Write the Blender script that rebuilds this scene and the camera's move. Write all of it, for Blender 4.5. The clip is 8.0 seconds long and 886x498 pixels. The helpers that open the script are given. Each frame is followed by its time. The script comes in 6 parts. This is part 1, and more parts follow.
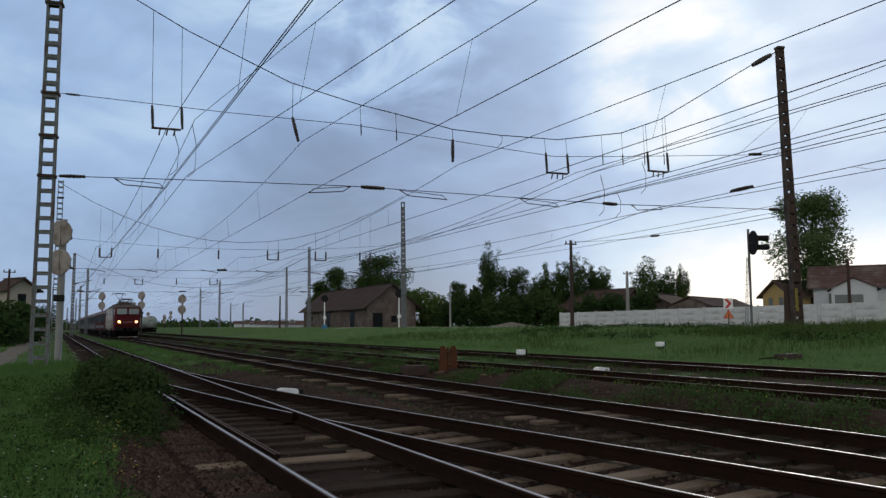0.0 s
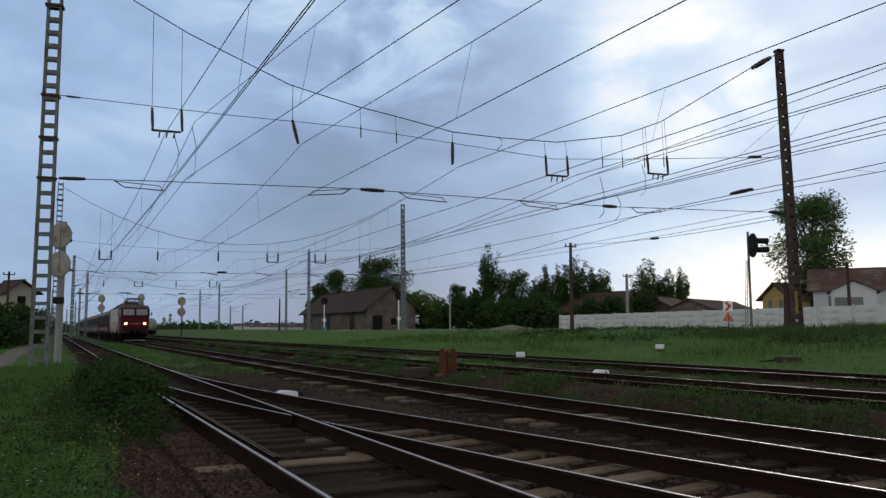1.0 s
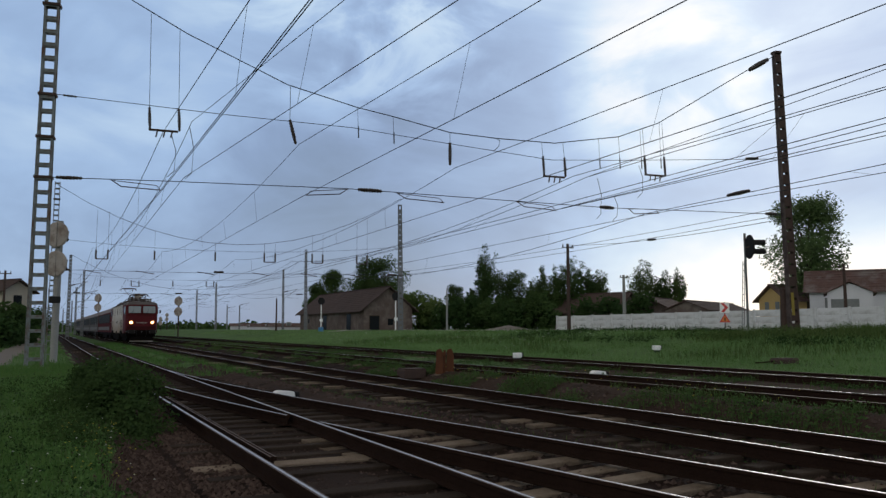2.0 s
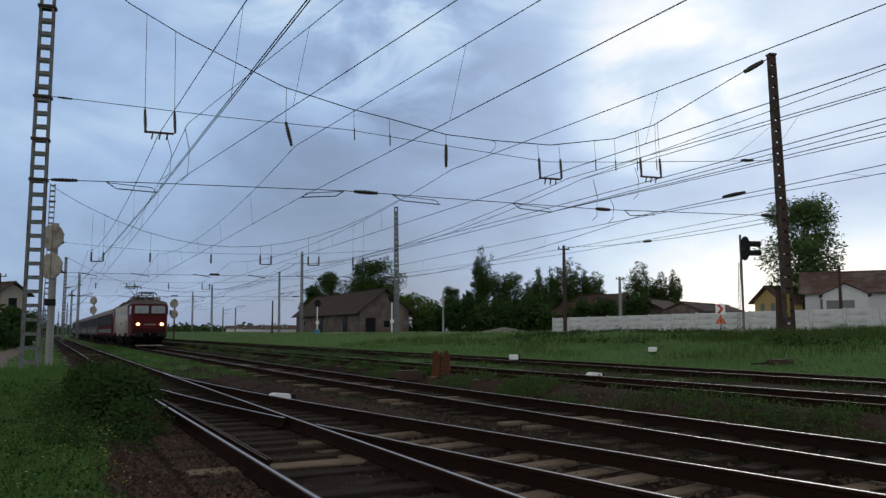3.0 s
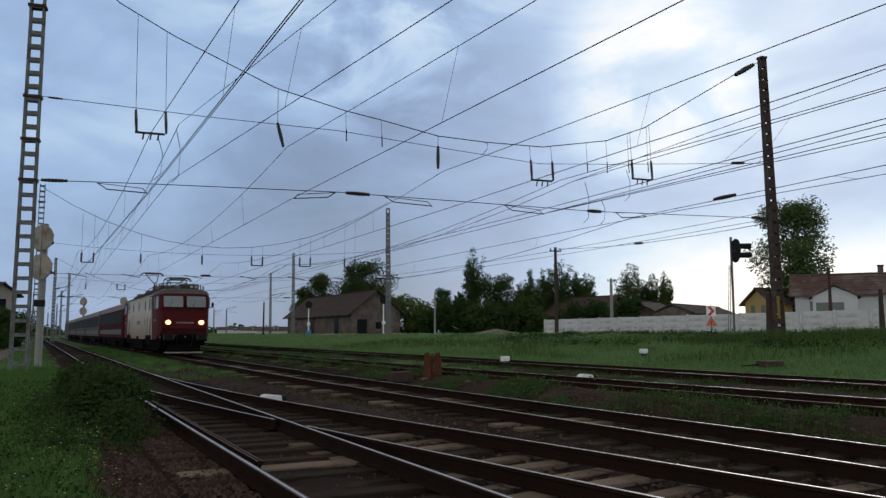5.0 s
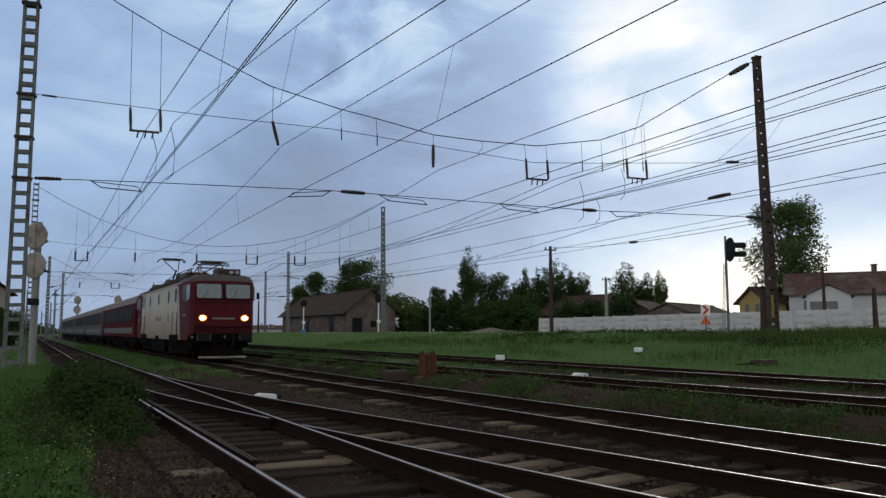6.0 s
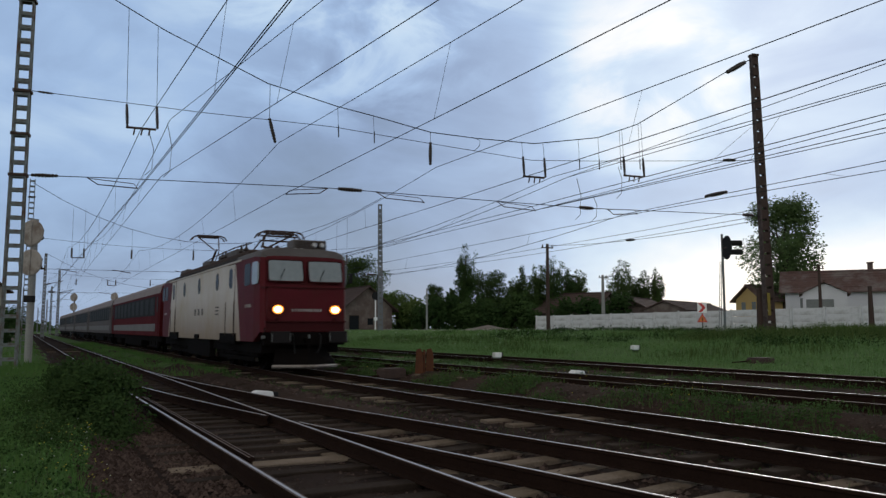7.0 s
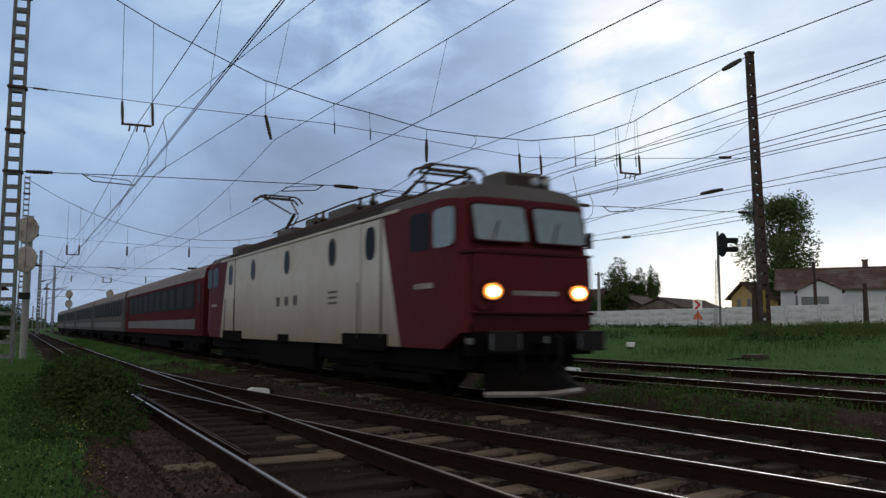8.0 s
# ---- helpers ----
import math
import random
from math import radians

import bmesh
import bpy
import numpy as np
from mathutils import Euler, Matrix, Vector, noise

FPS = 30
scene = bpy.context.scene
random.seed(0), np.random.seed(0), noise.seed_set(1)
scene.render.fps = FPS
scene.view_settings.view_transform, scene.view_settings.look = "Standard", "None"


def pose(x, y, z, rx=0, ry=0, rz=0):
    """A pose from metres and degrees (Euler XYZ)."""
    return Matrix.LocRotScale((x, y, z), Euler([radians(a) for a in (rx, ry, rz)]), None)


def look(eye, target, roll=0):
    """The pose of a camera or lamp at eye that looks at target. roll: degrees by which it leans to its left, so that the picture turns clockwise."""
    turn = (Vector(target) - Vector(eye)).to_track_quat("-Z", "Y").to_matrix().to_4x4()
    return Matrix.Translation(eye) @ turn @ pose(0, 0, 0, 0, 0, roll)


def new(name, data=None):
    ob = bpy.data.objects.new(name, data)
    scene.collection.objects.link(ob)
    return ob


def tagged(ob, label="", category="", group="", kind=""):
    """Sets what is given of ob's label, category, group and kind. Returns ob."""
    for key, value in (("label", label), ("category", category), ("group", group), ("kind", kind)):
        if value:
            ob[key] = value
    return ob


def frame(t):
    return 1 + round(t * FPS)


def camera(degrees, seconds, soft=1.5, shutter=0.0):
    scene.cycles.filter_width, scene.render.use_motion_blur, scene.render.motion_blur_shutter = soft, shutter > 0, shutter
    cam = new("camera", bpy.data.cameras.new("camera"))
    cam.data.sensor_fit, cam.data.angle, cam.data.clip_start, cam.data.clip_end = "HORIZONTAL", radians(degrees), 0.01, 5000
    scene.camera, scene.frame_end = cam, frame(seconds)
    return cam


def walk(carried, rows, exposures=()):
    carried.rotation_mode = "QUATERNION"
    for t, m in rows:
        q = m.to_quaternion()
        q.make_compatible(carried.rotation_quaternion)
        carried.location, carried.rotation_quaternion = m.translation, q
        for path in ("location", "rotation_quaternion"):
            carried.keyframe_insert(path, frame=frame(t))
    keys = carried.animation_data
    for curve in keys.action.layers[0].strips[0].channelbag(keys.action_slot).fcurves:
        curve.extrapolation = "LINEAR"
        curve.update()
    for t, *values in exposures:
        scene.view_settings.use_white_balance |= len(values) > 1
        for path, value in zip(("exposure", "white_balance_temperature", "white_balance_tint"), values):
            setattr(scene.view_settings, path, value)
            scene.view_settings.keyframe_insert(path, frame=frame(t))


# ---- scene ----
HEIGHT = 1.37
cam = camera(2 * math.degrees(math.atan(784 / 1380)), 8.0, 1.4, 0.5)


def aim(yaw, pitch, roll):
    """Pose of the hand-held camera: it stays in place and only turns."""
    a, p = radians(yaw), radians(pitch)
    way = Vector((math.sin(a) * math.cos(p), math.cos(a) * math.cos(p), math.sin(p)))
    eye = Vector((0, 0, HEIGHT))
    return look(eye, eye + way * 10, roll)


CAMERA_ROWS = [(t, aim(*turn)) for t, *turn in (
    (0, 26.50, 5.61, -0.23), (0.5, 26.51, 5.74, -0.23), (1, 26.52, 5.79, -0.20), (1.5, 26.61, 5.79, -0.05),
    (3, 27.01, 5.97, -0.14), (3.5, 27.18, 6.05, -0.08), (4, 27.36, 6.07, -0.07), (4.5, 27.49, 6.10, -0.06),
    (6, 27.98, 5.99, -0.06), (6.5, 28.15, 5.89, 0.02), (7, 28.20, 5.81, -0.01), (7.5, 28.29, 5.71, -0.08), (8, 28.49, 5.60, 0.0))]
walk(cam, CAMERA_ROWS)

# ---------------------------------------------------------------- sky and sun
SUN_AZ, SUN_EL = 52.0, 24.0
world = bpy.data.worlds.new("sky")
scene.world = world
world.use_nodes = True


def node(tree, kind, **values):
    made = tree.nodes.new(kind)
    for key, value in values.items():
        if key in made.inputs:
            made.inputs[key].default_value = value
    return made


def sky():
    tree = world.node_tree
    tree.nodes.clear()
    link = tree.links.new
    out = node(tree, "ShaderNodeOutputWorld")
    back = node(tree, "ShaderNodeBackground", Strength=1.0)
    link(back.outputs[0], out.inputs[0])
    coord = node(tree, "ShaderNodeTexCoord")
    air = node(tree, "ShaderNodeTexSky")
    air.sky_type, air.sun_disc = "NISHITA", False
    air.sun_elevation, air.sun_rotation = radians(SUN_EL), radians(SUN_AZ)
    thin = node(tree, "ShaderNodeVectorMath")
    thin.operation = "SCALE"
    thin.inputs["Scale"].default_value = 0.11
    link(air.outputs[0], thin.inputs[0])

    def noise_at(scale, detail, rough, squash, offset, warp=0.0):
        mapping = node(tree, "ShaderNodeMapping")
        mapping.inputs["Scale"].default_value = (1, 1, squash)
        mapping.inputs["Location"].default_value = offset
        link(coord.outputs["Generated"], mapping.inputs["Vector"])
        made = node(tree, "ShaderNodeTexNoise", Scale=scale, Detail=detail, Roughness=rough, Distortion=warp)
        link(mapping.outputs[0], made.inputs["Vector"])
        return made.outputs["Fac"]

    def math_node(kind, a, b=0.0, c=0.0):
        made = tree.nodes.new("ShaderNodeMath")
        made.operation = kind
        for i, value in enumerate((a, b, c)):
            if hasattr(value, "is_output"):
                link(value, made.inputs[i])
            else:
                made.inputs[i].default_value = value
        return made.outputs[0]

    def ranged(value, a, b, c=0.0, d=1.0):
        made = node(tree, "ShaderNodeMapRange")
        made.interpolation_type = "SMOOTHSTEP"
        for i, v in enumerate((a, b, c, d), 1):
            made.inputs[i].default_value = v
        link(value, made.inputs[0])
        return made.outputs[0]

    def towards(az, el):
        made = node(tree, "ShaderNodeVectorMath")
        made.operation = "DOT_PRODUCT"
        a, e = radians(az), radians(el)
        made.inputs[1].default_value = (math.sin(a) * math.cos(e), math.cos(a) * math.cos(e), math.sin(e))
        link(coord.outputs["Generated"], made.inputs[0])
        return made.outputs["Value"]

    split = node(tree, "ShaderNodeSeparateXYZ")
    link(coord.outputs["Generated"], split.inputs[0])
    up = split.outputs["Z"]
    big = noise_at(1.9, 5, 0.55, 2.2, (3.1, 0.4, 1.7), 0.3)
    fine = noise_at(5.5, 7, 0.55, 2.0, (0.3, 5.2, 0.9), 0.5)
    # the thin place in the cloud round the hidden sun, and its wider veil
    core = ranged(towards(43.2, 17.8), 0.9885, 0.9985)
    veil = ranged(towards(52, 15), 0.80, 1.0)
    strip = math_node("MULTIPLY", ranged(up, 0.17, 0.03), ranged(towards(62, 4), 0.86, 0.99))
    left = ranged(towards(0, 22), 0.90, 1.0)
    total = math_node("MULTIPLY_ADD", big, 0.52, -0.150)
    total = math_node("MULTIPLY_ADD", fine, 0.46, total)
    total = math_node("MULTIPLY_ADD", veil, 0.165, total)
    total = math_node("MULTIPLY_ADD", core, 0.15, total)
    total = math_node("MULTIPLY_ADD", math_node("MULTIPLY", core, ranged(fine, 0.36, 0.58)), 0.15, total)
    total = math_node("MULTIPLY_ADD", ranged(up, 0.20, 0.42), 0.035, total)  # the cloud is thinner higher up
    total = math_node("MULTIPLY_ADD", strip, 0.50, total)
    total = math_node("MULTIPLY_ADD", left, 0.12, total)
    total = math_node("MULTIPLY_ADD", math_node("MULTIPLY", ranged(up, 0.22, 0.02), ranged(towards(2, 3), 0.80, 1.0)), -0.10, total)
    total = math_node("MULTIPLY_ADD", ranged(towards(23, 13), 0.955, 1.0), -0.13, total)
    total = math_node("MULTIPLY_ADD", math_node("MULTIPLY", ranged(towards(22, 24), 0.975, 1.0), ranged(fine, 0.42, 0.62)), 0.22, total)
    total = math_node("MULTIPLY_ADD", ranged(towards(225, 25), 0.0, 0.75), 0.75, total)  # unseen brightness added behind the camera to light what faces it
    ramp = node(tree, "ShaderNodeValToRGB")
    stops = ((0.10, (0.18, 0.25, 0.38)), (0.28, (0.245, 0.345, 0.545)), (0.46, (0.36, 0.51, 0.76)), (0.62, (0.54, 0.70, 0.89)), (0.90, (0.95, 0.96, 0.97)))
    points = ramp.color_ramp.elements
    while len(points) < len(stops):
        points.new(0.5)
    for point, (place, colour) in zip(points, stops):
        point.position, point.color = place, (*colour, 1)
    link(total, ramp.inputs[0])
    mix = node(tree, "ShaderNodeMix")
    mix.data_type = "RGBA"
    mix.inputs["Factor"].default_value = 0.9
    link(thin.outputs[0], mix.inputs["A"])
    link(ramp.outputs[0], mix.inputs["B"])
    # unseen sky overhead, made darker and greyer than near the horizon to dim the ground
    overhead_dim = node(tree, "ShaderNodeMix")
    overhead_dim.data_type = "RGBA"
    overhead_dim.inputs["B"].default_value = (0.30, 0.285, 0.26, 1)
    link(ranged(up, 0.40, 0.72), overhead_dim.inputs["Factor"])
    link(mix.outputs["Result"], overhead_dim.inputs["A"])
    link(overhead_dim.outputs["Result"], back.inputs[0])


sky()
sun = new("sun", bpy.data.lights.new("sun", "SUN"))
sun.data.energy, sun.data.angle, sun.data.color = 0.7, radians(14), (1.0, 0.95, 0.88)
sun.matrix_basis = look((0, 0, 0), (-math.sin(radians(SUN_AZ)) * math.cos(radians(SUN_EL)), -math.cos(radians(SUN_AZ)) * math.cos(radians(SUN_EL)), -math.sin(radians(SUN_EL))))
scene.view_settings.exposure = 0.0


# ---------------------------------------------------------------- materials
def paint(name, colour, other=None, rough=0.7, metal=0.0, scale=3.0, fine=40.0, bump=0.15, spread=0.5, island=0.0, dirt=None, dirt_scale=0.6):
    """Two colours mixed by a coarse and a fine noise, with fine relief; dirt: a third colour in larger stains."""
    made = bpy.data.materials.new(name)
    made.use_nodes = True
    tree = made.node_tree
    link = tree.links.new
    bsdf = tree.nodes["Principled BSDF"]
    bsdf.inputs["Metallic"].default_value = metal
    bsdf.inputs["Specular IOR Level"].default_value = 0.5 if rough < 0.6 else 0.12
    coord = node(tree, "ShaderNodeTexCoord")
    coarse = node(tree, "ShaderNodeTexNoise", Scale=scale, Detail=5.0, Roughness=0.6)
    grain = node(tree, "ShaderNodeTexNoise", Scale=fine, Detail=3.0, Roughness=0.6)
    for each in (coarse, grain):
        link(coord.outputs["Object"], each.inputs["Vector"])
    mean = node(tree, "ShaderNodeMath")
    mean.operation = "MULTIPLY_ADD"
    link(grain.outputs["Fac"], mean.inputs[0])
    mean.inputs[1].default_value = 0.5
    half = node(tree, "ShaderNodeMath")
    half.operation = "MULTIPLY"
    half.inputs[1].default_value = 0.5
    link(coarse.outputs["Fac"], half.inputs[0])
    link(half.outputs[0], mean.inputs[2])
    value = mean.outputs[0]
    if island:
        geo = node(tree, "ShaderNodeNewGeometry")
        info = node(tree, "ShaderNodeObjectInfo")
        both = node(tree, "ShaderNodeMath")
        both.operation = "ADD"
        link(geo.outputs["Random Per Island"], both.inputs[0])
        link(info.outputs["Random"], both.inputs[1])
        shift = node(tree, "ShaderNodeMath")
        shift.operation = "MULTIPLY_ADD"
        link(both.outputs[0], shift.inputs[0])
        shift.inputs[1].default_value = island
        link(value, shift.inputs[2])
        low = node(tree, "ShaderNodeMath")
        low.operation = "SUBTRACT"
        link(shift.outputs[0], low.inputs[0])
        low.inputs[1].default_value = island
        value = low.outputs[0]
    span = node(tree, "ShaderNodeMapRange")
    span.inputs[1].default_value, span.inputs[2].default_value = 0.5 - spread / 2, 0.5 + spread / 2
    link(value, span.inputs[0])
    mix = node(tree, "ShaderNodeMix")
    mix.data_type = "RGBA"
    mix.inputs["A"].default_value = (*colour, 1)
    mix.inputs["B"].default_value = (*(other or [c * 0.6 for c in colour]), 1)
    link(span.outputs[0], mix.inputs["Factor"])
    result = mix.outputs["Result"]
    if dirt:
        stain = node(tree, "ShaderNodeTexNoise", Scale=dirt_scale, Detail=6.0, Roughness=0.65)
        link(coord.outputs["Object"], stain.inputs["Vector"])
        edge = node(tree, "ShaderNodeMapRange")
        edge.inputs[1].default_value, edge.inputs[2].default_value = 0.47, 0.66
        link(stain.outputs["Fac"], edge.inputs[0])
        over = node(tree, "ShaderNodeMix")
        over.data_type = "RGBA"
        over.inputs["B"].default_value = (*dirt, 1)
        link(edge.outputs[0], over.inputs["Factor"])
        link(result, over.inputs["A"])
        result = over.outputs["Result"]
    link(result, bsdf.inputs["Base Color"])
    gloss = node(tree, "ShaderNodeMapRange")
    gloss.inputs[3].default_value, gloss.inputs[4].default_value = max(0.03, rough - 0.12), min(1.0, rough + 0.12)
    link(value, gloss.inputs[0])
    link(gloss.outputs[0], bsdf.inputs["Roughness"])
    if bump:
        relief = node(tree, "ShaderNodeBump", Strength=bump, Distance=0.02)
        link(grain.outputs["Fac"], relief.inputs["Height"])
        link(relief.outputs[0], bsdf.inputs["Normal"])
    return made


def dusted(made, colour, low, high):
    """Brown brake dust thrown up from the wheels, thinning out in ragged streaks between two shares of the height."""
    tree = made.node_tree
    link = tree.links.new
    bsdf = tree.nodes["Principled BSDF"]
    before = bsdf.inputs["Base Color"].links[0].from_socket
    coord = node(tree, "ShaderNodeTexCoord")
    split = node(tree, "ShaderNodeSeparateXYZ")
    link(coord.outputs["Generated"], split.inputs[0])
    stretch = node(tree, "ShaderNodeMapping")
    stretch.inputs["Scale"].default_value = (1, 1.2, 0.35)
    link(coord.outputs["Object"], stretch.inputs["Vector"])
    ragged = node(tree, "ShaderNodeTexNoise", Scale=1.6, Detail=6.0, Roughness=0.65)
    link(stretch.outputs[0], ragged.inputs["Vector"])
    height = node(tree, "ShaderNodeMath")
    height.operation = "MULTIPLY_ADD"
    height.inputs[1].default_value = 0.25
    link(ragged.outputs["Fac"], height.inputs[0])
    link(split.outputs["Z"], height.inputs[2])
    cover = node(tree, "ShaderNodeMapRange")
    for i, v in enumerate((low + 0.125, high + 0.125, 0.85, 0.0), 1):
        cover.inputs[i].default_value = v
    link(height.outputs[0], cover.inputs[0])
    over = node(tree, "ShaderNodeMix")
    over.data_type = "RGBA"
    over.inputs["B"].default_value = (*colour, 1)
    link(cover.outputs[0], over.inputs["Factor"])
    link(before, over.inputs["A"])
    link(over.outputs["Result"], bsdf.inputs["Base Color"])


def glow(name, colour, strength):
    made = bpy.data.materials.new(name)
    made.use_nodes = True
    bsdf = made.node_tree.nodes["Principled BSDF"]
    bsdf.inputs["Base Color"].default_value = (*colour, 1)
    bsdf.inputs["Emission Color"].default_value = (*colour, 1)
    bsdf.inputs["Emission Strength"].default_value = strength
    return made


def glass(name, colour=(0.03, 0.04, 0.05), rough=0.08):
    made = paint(name, colour, [c * 0.7 for c in colour], rough, 0.0, 1.0, 6.0, 0.0)
    made.node_tree.nodes["Principled BSDF"].inputs["Specular IOR Level"].default_value = 0.45
    return made


SOIL = paint("soil_and_turf", (0.056, 0.112, 0.037), (0.096, 0.152, 0.055), 0.95, 0, 0.9, 11.0, 0.8, 0.4, dirt=(0.055, 0.085, 0.034), dirt_scale=0.35)
BALLAST = paint("oily_ballast", (0.017, 0.012, 0.010), (0.048, 0.033, 0.027), 0.95, 0, 1.2, 34.0, 1.0, 0.5, dirt=(0.010, 0.007, 0.006), dirt_scale=0.7)
STONE = paint("ballast_stone", (0.122, 0.086, 0.072), (0.028, 0.019, 0.016), 0.9, 0, 4.0, 50.0, 0.4, 0.5, island=0.35)
YARD = paint("pale_yard_gravel", (0.40, 0.38, 0.35), (0.26, 0.24, 0.22), 0.95, 0, 0.4, 9.0, 0.5, dirt=(0.10, 0.14, 0.05), dirt_scale=0.25)
PATH = paint("trodden_earth", (0.17, 0.15, 0.13), (0.10, 0.085, 0.07), 0.95, 0, 0.8, 12.0, 0.6)
GRASS = paint("grass_blade", (0.050, 0.128, 0.032), (0.102, 0.172, 0.050), 0.75, 0, 0.5, 4.0, 0.0, 0.6, island=0.25)
WEED = paint("tall_weed", (0.042, 0.092, 0.024), (0.088, 0.122, 0.040), 0.8, 0, 0.5, 4.0, 0.0, 0.6, island=0.3)
# Lighter copy of the grass: the bank's sunlit look sits in its colour.
GRASS_SUNLIT = paint("sunlit_grass", (0.108, 0.205, 0.072), (0.172, 0.262, 0.104), 0.75, 0, 0.3, 4.0, 0.0, 0.6, island=0.25)
EARTH = paint("dark_earth_and_shadow", (0.026, 0.018, 0.014), (0.072, 0.048, 0.038), 0.95, 0, 1.6, 26, 1.0, dirt=(0.015, 0.011, 0.008), dirt_scale=0.8)
YELLOW_BLOOM = paint("yellow_bloom", (0.45, 0.38, 0.03), (0.30, 0.28, 0.04), 0.8, 0, 3, 9, 0.0)
WHITE_BLOOM = paint("white_bloom", (0.6, 0.62, 0.55), (0.4, 0.42, 0.36), 0.8, 0, 3, 9, 0.0)
LEAF = paint("leaf", (0.030, 0.060, 0.018), (0.064, 0.096, 0.030), 0.7, 0, 0.4, 3.0, 0.0, 0.6, island=0.3)
LEAF_BROAD = paint("broad_leaf", (0.048, 0.090, 0.030), (0.095, 0.140, 0.055), 0.7, 0, 0.4, 3.0, 0.0, 0.6, island=0.35)
LEAF_LIGHT = paint("light_leaf", (0.055, 0.100, 0.025), (0.090, 0.125, 0.040), 0.7, 0, 0.4, 3.0, 0.0, 0.6, island=0.3)
BUSH_LEAF = paint("bush_leaf", (0.021, 0.046, 0.015), (0.044, 0.074, 0.023), 0.8, 0, 0.8, 4.0, 0.0, 0.6, island=0.3)
HERB_DARK = paint("dark_weed_leaf", (0.034, 0.075, 0.022), (0.066, 0.108, 0.038), 0.8, 0, 0.6, 4.0, 0.0, 0.6, island=0.25)
HERB = paint("weed_leaf", (0.068, 0.150, 0.040), (0.120, 0.195, 0.066), 0.8, 0, 0.6, 4.0, 0.0, 0.6, island=0.22)
BARK = paint("bark", (0.07, 0.055, 0.042), (0.035, 0.028, 0.022), 0.9, 0, 2, 20, 0.6)
RAIL_HEAD = paint("polished_rail_head", (0.52, 0.50, 0.49), (0.34, 0.32, 0.31), 0.38, 0.85, 2, 30, 0.05)
RAIL_DULL = paint("dull_rail_head", (0.11, 0.075, 0.055), (0.06, 0.040, 0.030), 0.65, 0.2, 3, 30, 0.1)
RUST = paint("rusty_rail_web", (0.030, 0.017, 0.012), (0.015, 0.009, 0.007), 0.9, 0.0, 3, 40, 0.4)
RUST_BRIGHT = paint("orange_rust", (0.125, 0.050, 0.024), (0.06, 0.028, 0.018), 0.9, 0, 4, 30, 0.4)
SLEEPER_DARK = paint("tarred_sleeper", (0.022, 0.016, 0.013), (0.050, 0.038, 0.030), 0.9, 0, 3, 26, 0.5, island=0.25)
SLEEPER_PALE = paint("weathered_sleeper", (0.24, 0.19, 0.145), (0.11, 0.084, 0.062), 0.9, 0, 3, 26, 0.5, island=0.2)
STEEL_GREY = paint("grey_painted_steel", (0.20, 0.23, 0.23), (0.11, 0.12, 0.12), 0.7, 0.1, 3, 30, 0.2, dirt=(0.10, 0.06, 0.045), dirt_scale=1.5)
TANK = paint("pale_green_grey_tank", (0.34, 0.40, 0.38), (0.24, 0.28, 0.27), 0.7, 0, 1.0, 12, 0.1, dirt=(0.16, 0.15, 0.13), dirt_scale=0.6)
# Grey steel of far masts, lightened so that haze is part of its colour.
STEEL_HAZED = paint("hazed_mast_steel", (0.19, 0.20, 0.21), (0.12, 0.125, 0.13), 0.8, 0.0, 3, 30, 0.2)
PLASTER_PALE = paint("pale_plaster", (0.42, 0.38, 0.31), (0.32, 0.28, 0.23), 0.9, 0, 0.5, 12, 0.2)
STEEL_DARK = paint("dark_rusted_steel", (0.045, 0.034, 0.030), (0.085, 0.055, 0.045), 0.85, 0.1, 3, 30, 0.3)
STEEL_BROWN = paint("mid_brown_steel", (0.115, 0.092, 0.085), (0.060, 0.045, 0.042), 0.85, 0.0, 3, 30, 0.3, dirt=(0.035, 0.026, 0.024), dirt_scale=1.2)
WIRE = paint("weathered_wire", (0.045, 0.050, 0.055), (0.025, 0.028, 0.030), 0.7, 0.2, 3, 30, 0.0)
INSULATOR = paint("brown_porcelain", (0.035, 0.022, 0.018), (0.02, 0.014, 0.012), 0.35, 0, 3, 30, 0.0)
CONCRETE = paint("pale_concrete", (0.70, 0.70, 0.70), (0.50, 0.50, 0.50), 0.9, 0, 0.7, 14, 0.3, dirt=(0.34, 0.33, 0.31), dirt_scale=0.5, island=0.10)
CONCRETE_POST = paint("grey_concrete", (0.30, 0.30, 0.29), (0.20, 0.20, 0.19), 0.9, 0, 1, 14, 0.3)
WHITE_PAINT = paint("white_paint", (0.86, 0.86, 0.85), (0.74, 0.74, 0.73), 0.7, 0, 5, 40, 0.1)
BLACK_PAINT = paint("black_paint", (0.015, 0.015, 0.016), (0.03, 0.03, 0.03), 0.6, 0, 5, 40, 0.1)
PLASTER_WHITE = paint("white_plaster", (0.62, 0.62, 0.64), (0.48, 0.48, 0.50), 0.9, 0, 0.5, 12, 0.2)
PLASTER_YELLOW = paint("yellow_plaster", (0.50, 0.35, 0.15), (0.38, 0.26, 0.11), 0.9, 0, 0.5, 12, 0.2)
PLASTER_BROWN = paint("weathered_plank_wall", (0.15, 0.115, 0.10), (0.085, 0.065, 0.058), 0.9, 0, 0.5, 6, 0.4, dirt=(0.20, 0.17, 0.15), dirt_scale=0.4)
ROOF_RED = paint("old_red_tile", (0.155, 0.095, 0.082), (0.085, 0.055, 0.050), 0.9, 0, 0.8, 8, 0.5, island=0.25, dirt=(0.17, 0.145, 0.135), dirt_scale=0.55)
